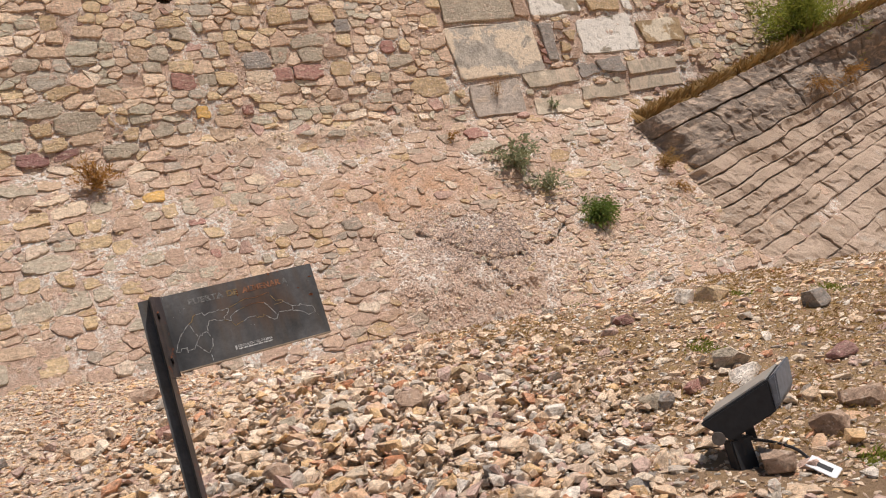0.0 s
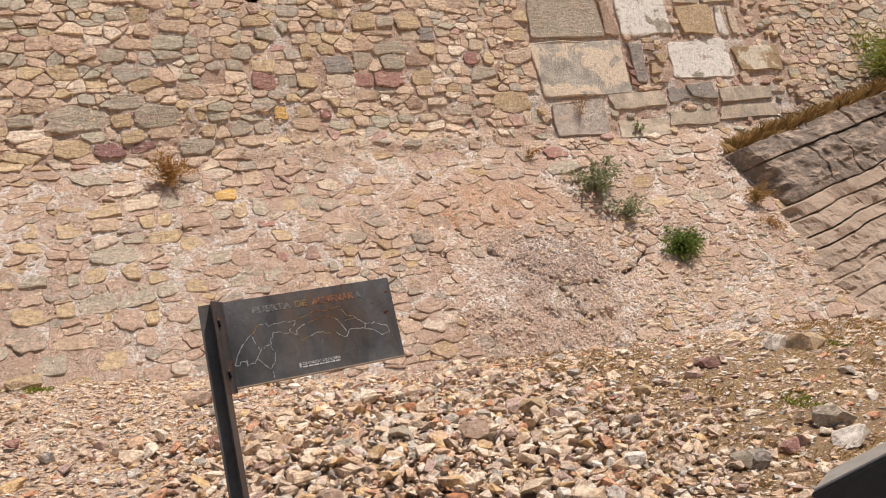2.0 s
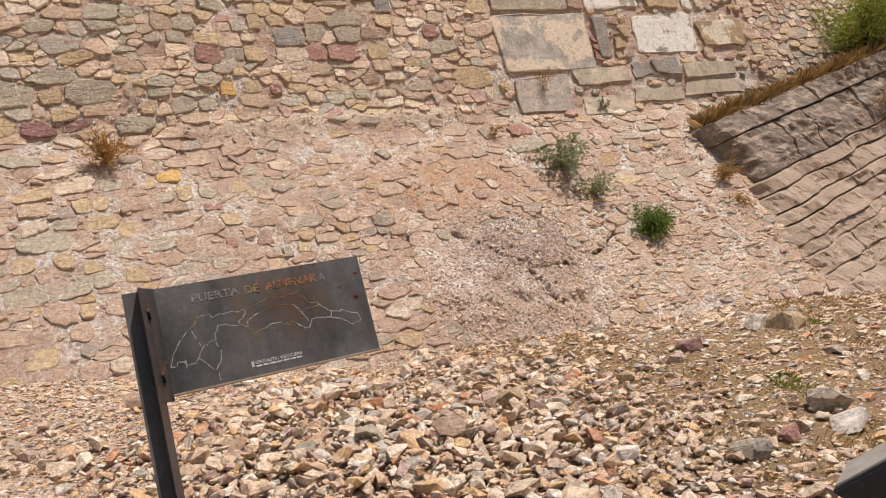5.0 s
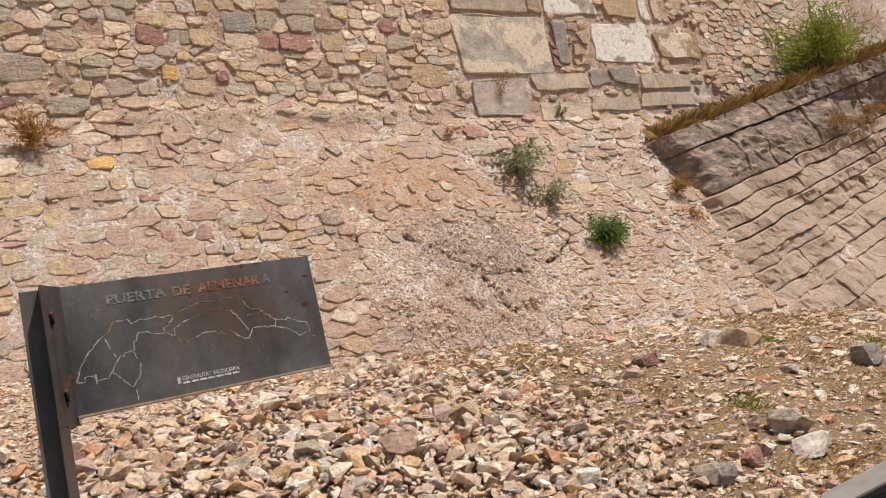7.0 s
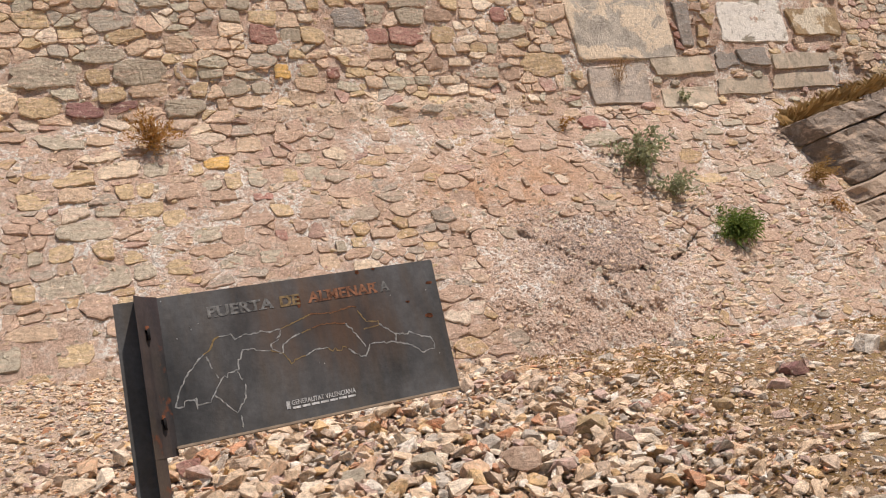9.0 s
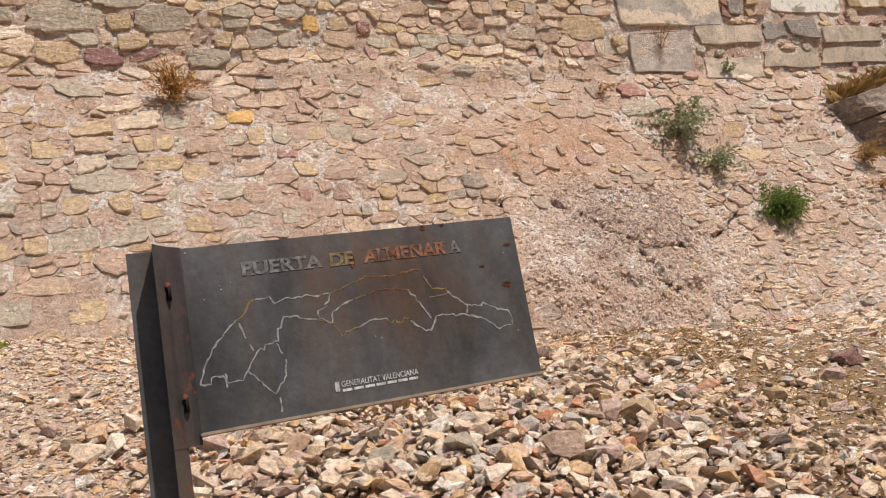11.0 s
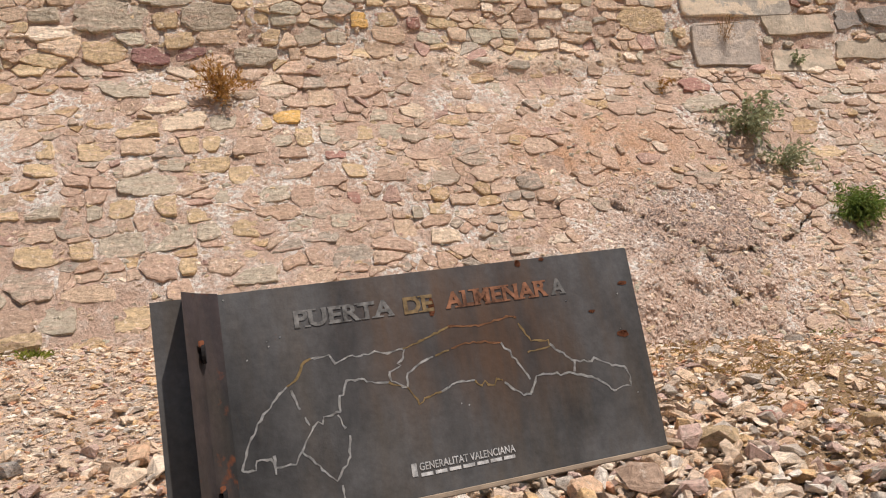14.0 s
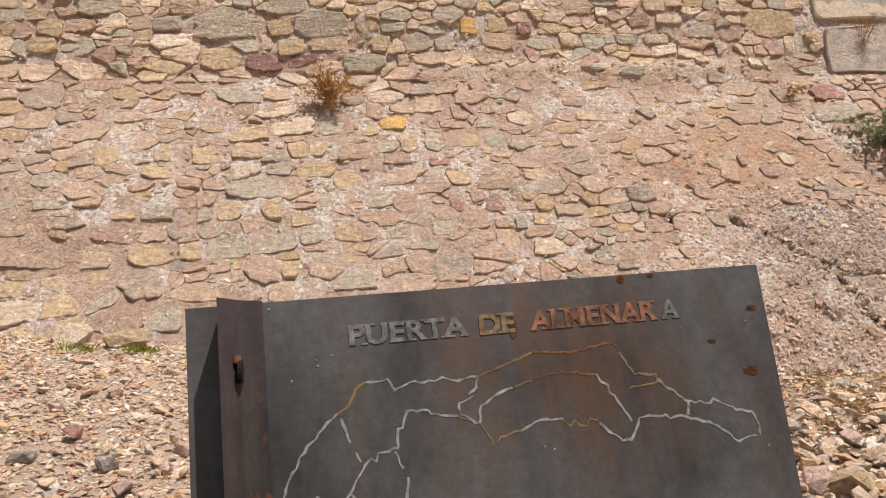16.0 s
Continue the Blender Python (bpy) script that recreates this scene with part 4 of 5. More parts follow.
STROKES = [
    (BARE, [(0.143, 0.326), (0.157, 0.286), (0.178, 0.248), (0.209, 0.215), (0.239, 0.189)]),
    (YELLOWED, [(0.239, 0.189), (0.26, 0.176), (0.277, 0.148), (0.29, 0.143)]),
    (BARE, [(0.29, 0.143), (0.325, 0.141), (0.335, 0.16), (0.36, 0.15), (0.402, 0.152), (0.414, 0.147), (0.44, 0.155), (0.471, 0.151)]),
    (YELLOWED, [(0.471, 0.151), (0.501, 0.144), (0.571, 0.12)]),
    (RUST_INK, [(0.571, 0.12), (0.636, 0.127), (0.699, 0.116), (0.722, 0.121)]),
    (YELLOWED, [(0.724, 0.133), (0.746, 0.174), (0.784, 0.176), (0.785, 0.19), (0.733, 0.196)]),
    (BARE, [(0.786, 0.185), (0.83, 0.226), (0.874, 0.235), (0.881, 0.228), (0.92, 0.251), (0.948, 0.257), (0.958, 0.28), (0.956, 0.299), (0.935, 0.297), (0.915, 0.304)]),
    (BARE, [(0.915, 0.304), (0.88, 0.273), (0.819, 0.25), (0.797, 0.253), (0.79, 0.246), (0.742, 0.246), (0.733, 0.265), (0.723, 0.28), (0.707, 0.28), (0.671, 0.248)]),
    (BARE, [(0.475, 0.151), (0.469, 0.169), (0.455, 0.178), (0.463, 0.182), (0.438, 0.191), (0.439, 0.21), (0.469, 0.226)]),
    (YELLOWED, [(0.469, 0.226), (0.487, 0.262), (0.50, 0.252), (0.536, 0.246)]),
    (BARE, [(0.536, 0.246), (0.57, 0.232), (0.609, 0.234)]),
    (YELLOWED, [(0.609, 0.234), (0.621, 0.247), (0.63, 0.238), (0.635, 0.247), (0.649, 0.25), (0.655, 0.238), (0.668, 0.243)]),
    (BARE, [(0.469, 0.226), (0.474, 0.199), (0.499, 0.185), (0.53, 0.175)]),
    (YELLOWED, [(0.535, 0.174), (0.565, 0.167)]),
    (RUST_INK, [(0.57, 0.164), (0.619, 0.157), (0.678, 0.167)]),
    (BARE, [(0.678, 0.167), (0.684, 0.18), (0.695, 0.186), (0.697, 0.20), (0.705, 0.205), (0.715, 0.225), (0.728, 0.251)]),
    (BARE, [(0.143, 0.326), (0.167, 0.329), (0.17, 0.313), (0.195, 0.314), (0.2, 0.33), (0.239, 0.332), (0.252, 0.311), (0.278, 0.271), (0.288, 0.262), (0.296, 0.268), (0.30, 0.255), (0.333, 0.251)]),
    (BARE, [(0.333, 0.251), (0.335, 0.221), (0.342, 0.221), (0.352, 0.195), (0.386, 0.197), (0.39, 0.203), (0.433, 0.211)]),
    (YELLOWED, [(0.433, 0.211), (0.469, 0.226)]),
    (BARE, [(0.252, 0.311), (0.309, 0.375), (0.34, 0.335)]),
    (BARE, [(0.340, 0.335), (0.344, 0.297)]), (BARE, [(0.338, 0.283), (0.326, 0.256)]), (BARE, [(0.246, 0.196), (0.258, 0.235)]),
    (BARE, [(0.265, 0.25), (0.272, 0.266)]), (BARE, [(0.201, 0.309), (0.201, 0.343)]), (BARE, [(0.318, 0.384), (0.317, 0.419)]),
    (BARE, [(0.835, 0.228), (0.83, 0.25)]),
]
PRINT_U = -0.013
for mat, outline in STROKES:
    pts = [(u + PRINT_U, v) for u, v in outline]
    fine = []
    for a, b in zip(pts, pts[1:]):
        n_ = max(1, int(math.hypot(b[0] - a[0], b[1] - a[1]) / 0.008))
        for k in range(n_):
            j = 0.0022 if k else 0.0
            fine.append((a[0] + (b[0] - a[0]) * k / n_ + random.uniform(-j, j), a[1] + (b[1] - a[1]) * k / n_ + random.uniform(-j, j)))
    fine.append(pts[-1])
    part("map_line", ribbon(fine, 0.0027), mat, panel)


def lettering(text, u0, u1, v_base, height, mat, label, heavy=0.0):
    """Raised flat letters between u0 and u1 on the panel, standing on v_base."""
    cu = bpy.data.curves.new("lettering", "FONT")
    cu.body = text
    cu.extrude = 0.01
    cu.offset = heavy
    tmp = bpy.data.objects.new("lettering", cu)
    scene.collection.objects.link(tmp)
    bpy.context.view_layer.update()
    me = bpy.data.meshes.new_from_object(tmp.evaluated_get(bpy.context.evaluated_depsgraph_get()))
    bpy.data.objects.remove(tmp)
    co = np.empty(len(me.vertices) * 3)
    me.vertices.foreach_get("co", co)
    co = co.reshape(-1, 3)
    lo, hi = co.min(0), co.max(0)
    co = (co - lo) / (hi - lo)
    out = np.stack([(u0 + PRINT_U) * S + co[:, 0] * (u1 - u0) * S, FACE_Y - co[:, 2] * 0.0005, TALL - v_base * S + co[:, 1] * height], 1)
    me.vertices.foreach_set("co", out.ravel())
    me.materials.clear()
    me.materials.append(mat)
    me.update()
    return part("lettering", me, mat, panel, label)


def serifs(text, u0, u1, v_base, height, mat):
    """Short slab feet and heads that the stencilled letters carry."""
    bm = bmesh.new()
    n_ = len(text)
    for k, ch in enumerate(text):
        a, w = u0 + (u1 - u0) * k / n_, (u1 - u0) / n_
        for top in (0, 1):
            if ch in "TU" and top == (0 if ch == "U" else 1):
                continue
            for side in (0.16, 0.76):
                if ch == "A" and top:
                    continue
                cx = (a + w * side + PRINT_U) * S
                z = TALL - v_base * S + (height if top else 0)
                geo = bmesh.ops.create_cube(bm, size=1)["verts"]
                bmesh.ops.scale(bm, vec=(w * S * 0.34, 0.0005, height * 0.09), verts=geo)
                bmesh.ops.translate(bm, vec=(cx, FACE_Y - 0.0002, z + (-1 if top else 1) * height * 0.055), verts=geo)
    return part("serif", bm, mat, panel)


CAP = 0.0225
for word, u0, u1, v, mat, lab in (("PUERTA", 0.268, 0.466, 0.083, PALE_INK, "worn pale lettering"), ("DE", 0.486, 0.548, 0.084, TITLE_YELLOW, "yellowed lettering"),
                                  ("ALMENAR", 0.574, 0.805, 0.084, TITLE_RUST, "rust-stained lettering"), ("A", 0.812, 0.846, 0.084, PALE_INK, "worn pale lettering")):
    lettering(word, u0, u1, v, CAP, mat, lab, 0.03)
    serifs(word, u0, u1, v, CAP, mat)
lettering("GENERALITAT VALENCIANA", 0.468, 0.668, 0.386, 0.0095, BARE, "small pale lettering", 0.01)
for k in range(7):
    a = 0.468 + 0.0287 * k
    part("text_bar", box_bm(0.024 * S, 0.0006, 0.0042, ((a + 0.013 + PRINT_U) * S, FACE_Y, TALL - 0.394 * S)), BARE, panel)
part("emblem", box_bm(0.011 * S, 0.0006, 0.016, ((0.457 + PRINT_U) * S, FACE_Y, TALL - 0.383 * S), 0.0002), BARE, panel, "small pale emblem")


def speck(u, v, w, h, mat, name="rust_spot"):
    bm = bmesh.new()
    vs = []
    for k in range(9):
        t = k / 9 * 2 * math.pi
        r = random.uniform(0.65, 1.1)
        vs.append(bm.verts.new((u * S + math.cos(t) * w * r, FACE_Y - 0.0002, TALL - v * S + math.sin(t) * h * r)))
    bm.faces.new(vs)
    bmesh.ops.solidify(bm, geom=bm.faces[:], thickness=0.0005)
    return part(name, bm, mat, panel)


for u, v, w, h in ((0.95, 0.186, 0.0075, 0.0045), (0.972, 0.078, 0.006, 0.003), (0.735, 0.008, 0.004, 0.0045), (0.79, 0.005, 0.003, 0.002), (0.885, 0.13, 0.004, 0.002), (0.53, 0.075, 0.004, 0.01)):
    speck(u, v, w * 1.35, h * 1.35, RUST)
for u, v in ((0.945, 0.176), (0.13, 0.012), (0.202, 0.11), (0.225, 0.095), (0.16, 0.13), (0.83, 0.10), (0.955, 0.10), (0.20, 0.10), (0.56, 0.275), (0.575, 0.28), (0.955, 0.315)):
    speck(u, v, 0.0012, 0.0012, BARE, "pale_fleck")

# ---- floodlight on the slope ----
LAMP_SIZE = 0.95
LAMP_AT = Vector((2.447, 0.132, -0.049))
floodlight = thing("floodlight", Matrix.Translation(LAMP_AT) @ Matrix.Scale(LAMP_SIZE, 4), "dark grey outdoor floodlight tilted up on stony ground", "floodlight")
CAST = plain("dark_cast_metal", (0.028, 0.029, 0.032), 0.6, 0.1, 0.2, 25)
# end cover: its sunlit side is put into the lighter blue-grey
LIT_CAP_GREY = plain("sunlit_blue_grey_cover", (0.17, 0.185, 0.21), 0.5, 0.1, 0.2, 30)
# pale colour holds the sunlight that falls on the upturned glass
LIT_GLASS = plain("sunlit_lamp_glass", (0.30, 0.29, 0.265), 0.35, 0.0, 0.2, 12)
TOWARDS = Vector((0.626, 0.780, 0))
P0, P1, P2, P3 = Vector((-0.086, 0.069, 0.190)), Vector((0.212, -0.171, 0.330)), Vector((0.207, -0.166, 0.170)), Vector((0.012, -0.010, 0.075))
DEPTH = TOWARDS * 0.26 + Vector((0.09, -0.06, 0.03))


def prism(points, depth, bevel):
    bm = bmesh.new()
    a = [bm.verts.new(p) for p in points]
    b = [bm.verts.new(p + depth) for p in points]
    n_ = len(points)
    bm.faces.new(a[::-1])
    bm.faces.new(b)
    for k in range(n_):
        bm.faces.new((a[k], a[(k + 1) % n_], b[(k + 1) % n_], b[k]))
    bmesh.ops.recalc_face_normals(bm, faces=bm.faces)
    if bevel:
        bmesh.ops.bevel(bm, geom=bm.edges[:], offset=bevel, segments=2, affect="EDGES")
    return bm


body = part("body", prism([P0, P1, P2, P3], DEPTH, 0.007), CAST, floodlight, "black cast housing")
end_out = (P1 - P0).normalized() * 0.05
part("end_cover", prism([P1 + Vector((0, 0, 0.004)), P1 + end_out + Vector((0, 0, 0.012)), P2 + end_out * 0.75 + Vector((0, 0, 0.03)), P2], DEPTH, 0.008), LIT_CAP_GREY, body, "end cover painted in its sunlit blue-grey")
up = (P1 - P0).cross(DEPTH).normalized()
up = -up if up.z < 0 else up
q0, q1 = P0 + (P1 - P0) * 0.05 + DEPTH * 0.06, P0 + (P1 - P0) * 0.96 + DEPTH * 0.06
part("glass", prism([q0 + up * 0.002, q1 + up * 0.002, q1 + up * 0.012, q0 + up * 0.012], DEPTH * 0.88, 0.002), LIT_GLASS, body, "front glass in a painted sunlit tone")
for share in (0.1, 0.8):
    arm = box_bm(0.05, 0.012, 0.14, (0, 0, 0), 0.003, Matrix.Rotation(math.atan2(TOWARDS.y, TOWARDS.x) + math.pi / 2, 3, "Z"))
    bmesh.ops.translate(arm, vec=Vector((0.03, -0.02, 0.055)) + DEPTH * share, verts=arm.verts)
    part("yoke_arm", arm, CAST, floodlight, "black mounting arm")
knob = bmesh.new()
bmesh.ops.create_cone(knob, cap_ends=True, segments=20, radius1=0.034, radius2=0.031, depth=0.03)
bmesh.ops.rotate(knob, matrix=TOWARDS.to_track_quat("Z", "Y").to_matrix(), verts=knob.verts)
bmesh.ops.translate(knob, vec=(-0.035, 0.02, 0.105), verts=knob.verts)
part("pivot_disc", knob, plain("grey_pivot", (0.15, 0.135, 0.12), 0.6), floodlight, "grey round pivot")


def tube(points, radius, sides=6):
    """A round cord through points."""
    pts = [Vector(p) for p in points]
    fine = []
    for k in range(len(pts) - 1):
        p0, p1, p2, p3 = pts[max(k - 1, 0)], pts[k], pts[k + 1], pts[min(k + 2, len(pts) - 1)]
        for s in range(5):
            t = s / 5
            fine.append(0.5 * ((2 * p1) + (p2 - p0) * t + (2 * p0 - 5 * p1 + 4 * p2 - p3) * t * t + (3 * p1 - p0 - 3 * p2 + p3) * t ** 3))
    fine.append(pts[-1])
    verts, faces = [], []
    for k, p in enumerate(fine):
        d = (fine[min(k + 1, len(fine) - 1)] - fine[max(k - 1, 0)]).normalized()
        a = d.orthogonal().normalized()
        b = d.cross(a)
        verts += [p + (a * math.cos(q) + b * math.sin(q)) * radius for q in (2 * math.pi * j / sides for j in range(sides))]
    for k in range(len(fine) - 1):
        for j in range(sides):
            faces.append((k * sides + j, k * sides + (j + 1) % sides, (k + 1) * sides + (j + 1) % sides, (k + 1) * sides + j))
    bm = bmesh.new()
    vs = [bm.verts.new(v) for v in verts]
    for f in faces:
        bm.faces.new([vs[i] for i in f])
    return bm


def on_ground(x, y, h=0.0):
    return (Vector((x, y, ground_rough(x, y) + h)) - LAMP_AT) / LAMP_SIZE


part("stand", box_bm(0.13, 0.07, 0.30, (0.07, 0.02, -0.075), 0.008), CAST, floodlight, "black stand")
part("cable", tube([(0.03, 0.0, 0.07), (0.16, 0.02, 0.05), on_ground(2.66, 0.2, 0.10), on_ground(2.80, 0.22, 0.05), on_ground(2.85, 0.14, 0.02), on_ground(2.80, 0.0, 0.012), on_ground(2.78, -0.04, 0.012)], 0.008), CAST, floodlight, "black power cable")
tag_z = ground_rough(2.75, -0.09)
TAG = plain("white_plastic", (0.78, 0.79, 0.80), 0.5, 0.0, 0.06, 60)
tag_n = Vector((-0.40, -0.52, 0.75)).normalized()
tag_r = Vector((0.78, -0.62, 0.0))
tag_u = tag_n.cross(tag_r).normalized()
tag_r = tag_u.cross(tag_n).normalized()
tag_a = (tag_r * 0.70 - tag_u * 0.71).normalized()
tag_m = Matrix((tag_a, tag_n.cross(tag_a), tag_n)).transposed().to_4x4()
tag_m.translation = (2.76, -0.08, tag_z + 0.035)
cable_tag = thing("cable_tag", tag_m, "white plastic cable tag lying on dry ground", "tag")
plate = part("plate", box_bm(0.145, 0.068, 0.008, (0, 0, 0), 0.002), TAG, cable_tag)
part("dark_bar", box_bm(0.075, 0.022, 0.003, (0.005, 0, 0.0055), 0.001), CAST, plate, "dark printed bar")

# ---- loose stones ----
def hull_mesh(name, rnd, points=12, flat=0.62, material=None):
    bm = bmesh.new()
    for _ in range(points):
        v = Vector((rnd.gauss(0, 1), rnd.gauss(0, 1), rnd.gauss(0, 1))).normalized() * rnd.uniform(0.82, 1.0)
        v = Vector((max(-0.8, min(0.8, v.x)), max(-0.75, min(0.75, v.y)), max(-0.6, min(0.6, v.z))))
        bm.verts.new((v.x, v.y * 0.85, v.z * flat))
    out = bmesh.ops.convex_hull(bm, input=bm.verts)
    bmesh.ops.delete(bm, geom=list({g for g in out["geom_interior"] + out["geom_unused"] if isinstance(g, bmesh.types.BMVert)}), context="VERTS")
    bmesh.ops.recalc_face_normals(bm, faces=bm.faces)
    me = bpy.data.meshes.new(name)
    bm.to_mesh(me)
    bm.free()
    if material:
        me.materials.append(material)
    return me


rnd = random.Random(31)
SHAPES = [hull_mesh("shape", rnd, rnd.choice((9, 11, 13, 16)), rnd.uniform(0.5, 0.9)) for _ in range(26)]
SHAPE_DATA = []
for me in SHAPES:
    SHAPE_DATA.append((np.array([v.co[:] for v in me.vertices]), [tuple(p.vertices) for p in me.polygons]))


def scatter(name, label, items, material):
    """One mesh of many stones: items of (x, y, z, size, turn matrix, shape)."""
    verts, faces, base = [], [], 0
    for x, y, z, size, m, k in items:
        co, fs = SHAPE_DATA[k]
        pts = (co * size) @ np.array(m).T + (x, y, z)
        verts.append(pts)
        faces += [tuple(i + base for i in f) for f in fs]
        base += len(co)
    ob = new(name, mesh_of(name, np.concatenate(verts).tolist(), faces, material))
    return tagged(ob, label, "stones", kind="stuff")


def turned(rnd, tip=0.35):
    return Euler((rnd.uniform(-tip, tip), rnd.uniform(-tip, tip), rnd.uniform(0, 6.28))).to_matrix()


def heap_share(x, y):
    """How thickly loose stone covers the slope, 0 to 1."""
    core = math.exp(-((x - 1.2) / 1.6) ** 2 - ((y - 1.5) / 1.4) ** 2)
    return min(1.0, 1.3 * core)


def clear_of_post(x, y):
    return (x - 0.04) ** 2 + (y + 0.15) ** 2 > 0.02 and (x - 2.49) ** 2 + (y - 0.15) ** 2 > 0.02


rnd = random.Random(77)
heap, slope, gravel, chosen = [], [], [], []
for _ in range(10500):
    x, y = rnd.gauss(1.2, 1.3), rnd.gauss(1.5, 1.05)
    if rnd.random() > heap_share(x, y) or y > 3.6 or y < -1.0 or not clear_of_post(x, y):
        continue
    s = min(0.09, 0.019 + rnd.expovariate(1 / 0.0175)) * Vector((1, rnd.uniform(0.7, 1), rnd.uniform(0.6, 1)))
    lift = rnd.uniform(0.1, 0.9) * 0.055 * heap_share(x, y)
    item = (x, y, ground_z(x, y) + lift + 0.3 * s.z, np.array(s), turned(rnd, 0.7), rnd.randrange(26))
    if s.x > 0.052 and len(chosen) < 230:
        chosen.append(item)
    else:
        heap.append(item)
for _ in range(15000):
    x, y = rnd.uniform(-2.8, 8.6), rnd.uniform(-1.0, 4.6)
    s = min(0.10, 0.015 + rnd.expovariate(1 / 0.019)) * Vector((1, rnd.uniform(0.65, 1), rnd.uniform(0.5, 0.9)))
    if x > 2.6 and rnd.random() < 0.12 * smooth(2.6, 3.2, x):
        continue
    if x < 0.6 and y > 2.2:
        s *= 0.72
    if y > wall_y(x, ground_z(x, y)) or not clear_of_post(x, y):
        continue
    item = (x, y, ground_rough(x, y) + 0.12 * s.z, np.array(s), turned(rnd, 0.3), rnd.randrange(26))
    if s.x > 0.07 and len(chosen) < 295:
        chosen.append(item)
    else:
        slope.append(item)
for _ in range(48000):
    x, y = rnd.uniform(-2.8, 6.5), rnd.uniform(-0.3, 4.5)
    if x > 2.6 and rnd.random() < 0.2 * smooth(2.6, 3.4, x):
        continue
    s = rnd.uniform(0.006, 0.024) * Vector((1, rnd.uniform(0.6, 1), rnd.uniform(0.5, 0.9)))
    gravel.append((x, y, ground_rough(x, y) + 0.1 * s.z, np.array(s), turned(rnd, 0.4), rnd.randrange(8)))
for _ in range(14000):
    x, y = rnd.uniform(-2.8, 1.0), rnd.uniform(1.9, 4.2)
    s = (0.008 + min(0.03, rnd.expovariate(1 / 0.010))) * Vector((1, rnd.uniform(0.6, 1), rnd.uniform(0.5, 0.9)))
    gravel.append((x, y, ground_rough(x, y) + 0.15 * s.z, np.array(s), turned(rnd, 0.4), rnd.randrange(12)))
# the stones thin out behind the walker and to the side
rnd = random.Random(101)
for _ in range(4500):
    x, y = rnd.uniform(-5.5, 9.5), rnd.uniform(-5.0, 4.0)
    away = max(-1.0 - y, -2.8 - x, x - 8.6)
    if away < 0 or rnd.random() < away / 3.2 or y > wall_y(x, ground_z(x, y)) - 0.1:
        continue
    s = min(0.09, 0.012 + rnd.expovariate(1 / 0.018)) * Vector((1, rnd.uniform(0.65, 1), rnd.uniform(0.5, 0.9)))
    slope.append((x, y, ground_rough(x, y) + 0.12 * s.z, np.array(s), turned(rnd, 0.3), rnd.randrange(26)))
scatter("stone_heap", "heap of pale broken stones on the slope", heap, RUBBLE_STUFF)
scatter("loose_stones", "scattered broken stones on dry soil", slope, RUBBLE_STUFF)
scatter("gravel", "fine pale gravel on dry soil", gravel, RUBBLE_STUFF)

for me in SHAPES:
    me.materials.append(RUBBLE_STONE)
for x, y, z, s, m, k in chosen:
    ob = new("stone", SHAPES[k])
    ob.matrix_world = Matrix.LocRotScale((x, y, z), Matrix([list(r) for r in np.array(m)]).to_quaternion(), Vector(s))
    tagged(ob, "broken angular stone lying on the rubble slope", "stone", "loose stones on the slope")

ROCKS = {
    "white": [(4.56, 2.76, 0.22, 0.19), (3.55, 1.13, 0.25, 0.13), (2.16, 1.24, 0.14, 0.09), (1.82, 0.87, 0.1, 0.13), (2.4, -0.13, 0.07, 0.07)],
    "ochre": [(4.79, 2.67, 0.36, 0.19), (2.84, 2.14, 0.17, 0.09), (1.94, 1.98, 0.2, 0.12), (-1.3, 3.85, 0.26, 0.16)],
    "slate": [(5.22, 1.96, 0.27, 0.19), (2.79, 1.04, 0.17, 0.13), (2.01, 0.25, 0.2, 0.07), (1.45, 0.72, 0.12, 0.09), (-0.93, 2.42, 0.1, 0.08), (-1.3, 2.5, 0.12, 0.06)],
    "dark_red": [(3.68, 2.51, 0.19, 0.12), (4.38, 1.1, 0.27, 0.11)],
    "grey": [(3.66, 1.35, 0.26, 0.18), (2.73, 1.06, 0.18, 0.13), (0.7, 1.8, 0.16, 0.11), (1.02, 1.82, 0.15, 0.11)],
    "brown": [(3.65, 0.39, 0.26, 0.15), (-0.07, 3.08, 0.22, 0.14), (3.18, 0.22, 0.22, 0.15), (2.60, 0.05, 0.22, 0.15), (0.5, 1.32, 0.15, 0.11), (1.44, 1.73, 0.2, 0.13)],
    "red": [(3.12, 1.15, 0.14, 0.09), (0.01, 2.24, 0.11, 0.09), (2.34, 2.22, 0.11, 0.06), (-1.16, 2.67, 0.1, 0.08)],
    "brick": [(1.09, 1.12, 0.13, 0.09), (1.48, 1.98, 0.13, 0.08), (1.2, 2.23, 0.12, 0.08)],
    "cream": [(1.52, 1.15, 0.2, 0.06), (0.86, 1.1, 0.14, 0.09), (1.04, 2.52, 0.17, 0.09), (-1.12, 3.09, 0.09, 0.05), (-1.64, 3.9, 0.24, 0.18)],
}
WORDS = {"slate": "grey slate", "dark_red": "dark red", "brick": "orange-red"}
rnd = random.Random(3)
for tint, rows in ROCKS.items():
    for x, y, w, h in rows:
        me = hull_mesh("stone", rnd, 18, 0.95, TINTS[tint])
        hi = max(v.co.z for v in me.vertices)
        ob = new("stone", me)
        lift = 0.04 * heap_share(x, y)
        ob.matrix_world = Matrix.LocRotScale((x, y, ground_z(x, y) + lift + h * 0.28), Euler((rnd.uniform(-0.12, 0.12), rnd.uniform(-0.12, 0.12), rnd.uniform(-0.5, 0.3))), (w * 0.62, w * 0.5, h * 0.72))
        tagged(ob, WORDS.get(tint, tint) + " angular stone resting on the dry slope", "stone", "larger stones on the slope")

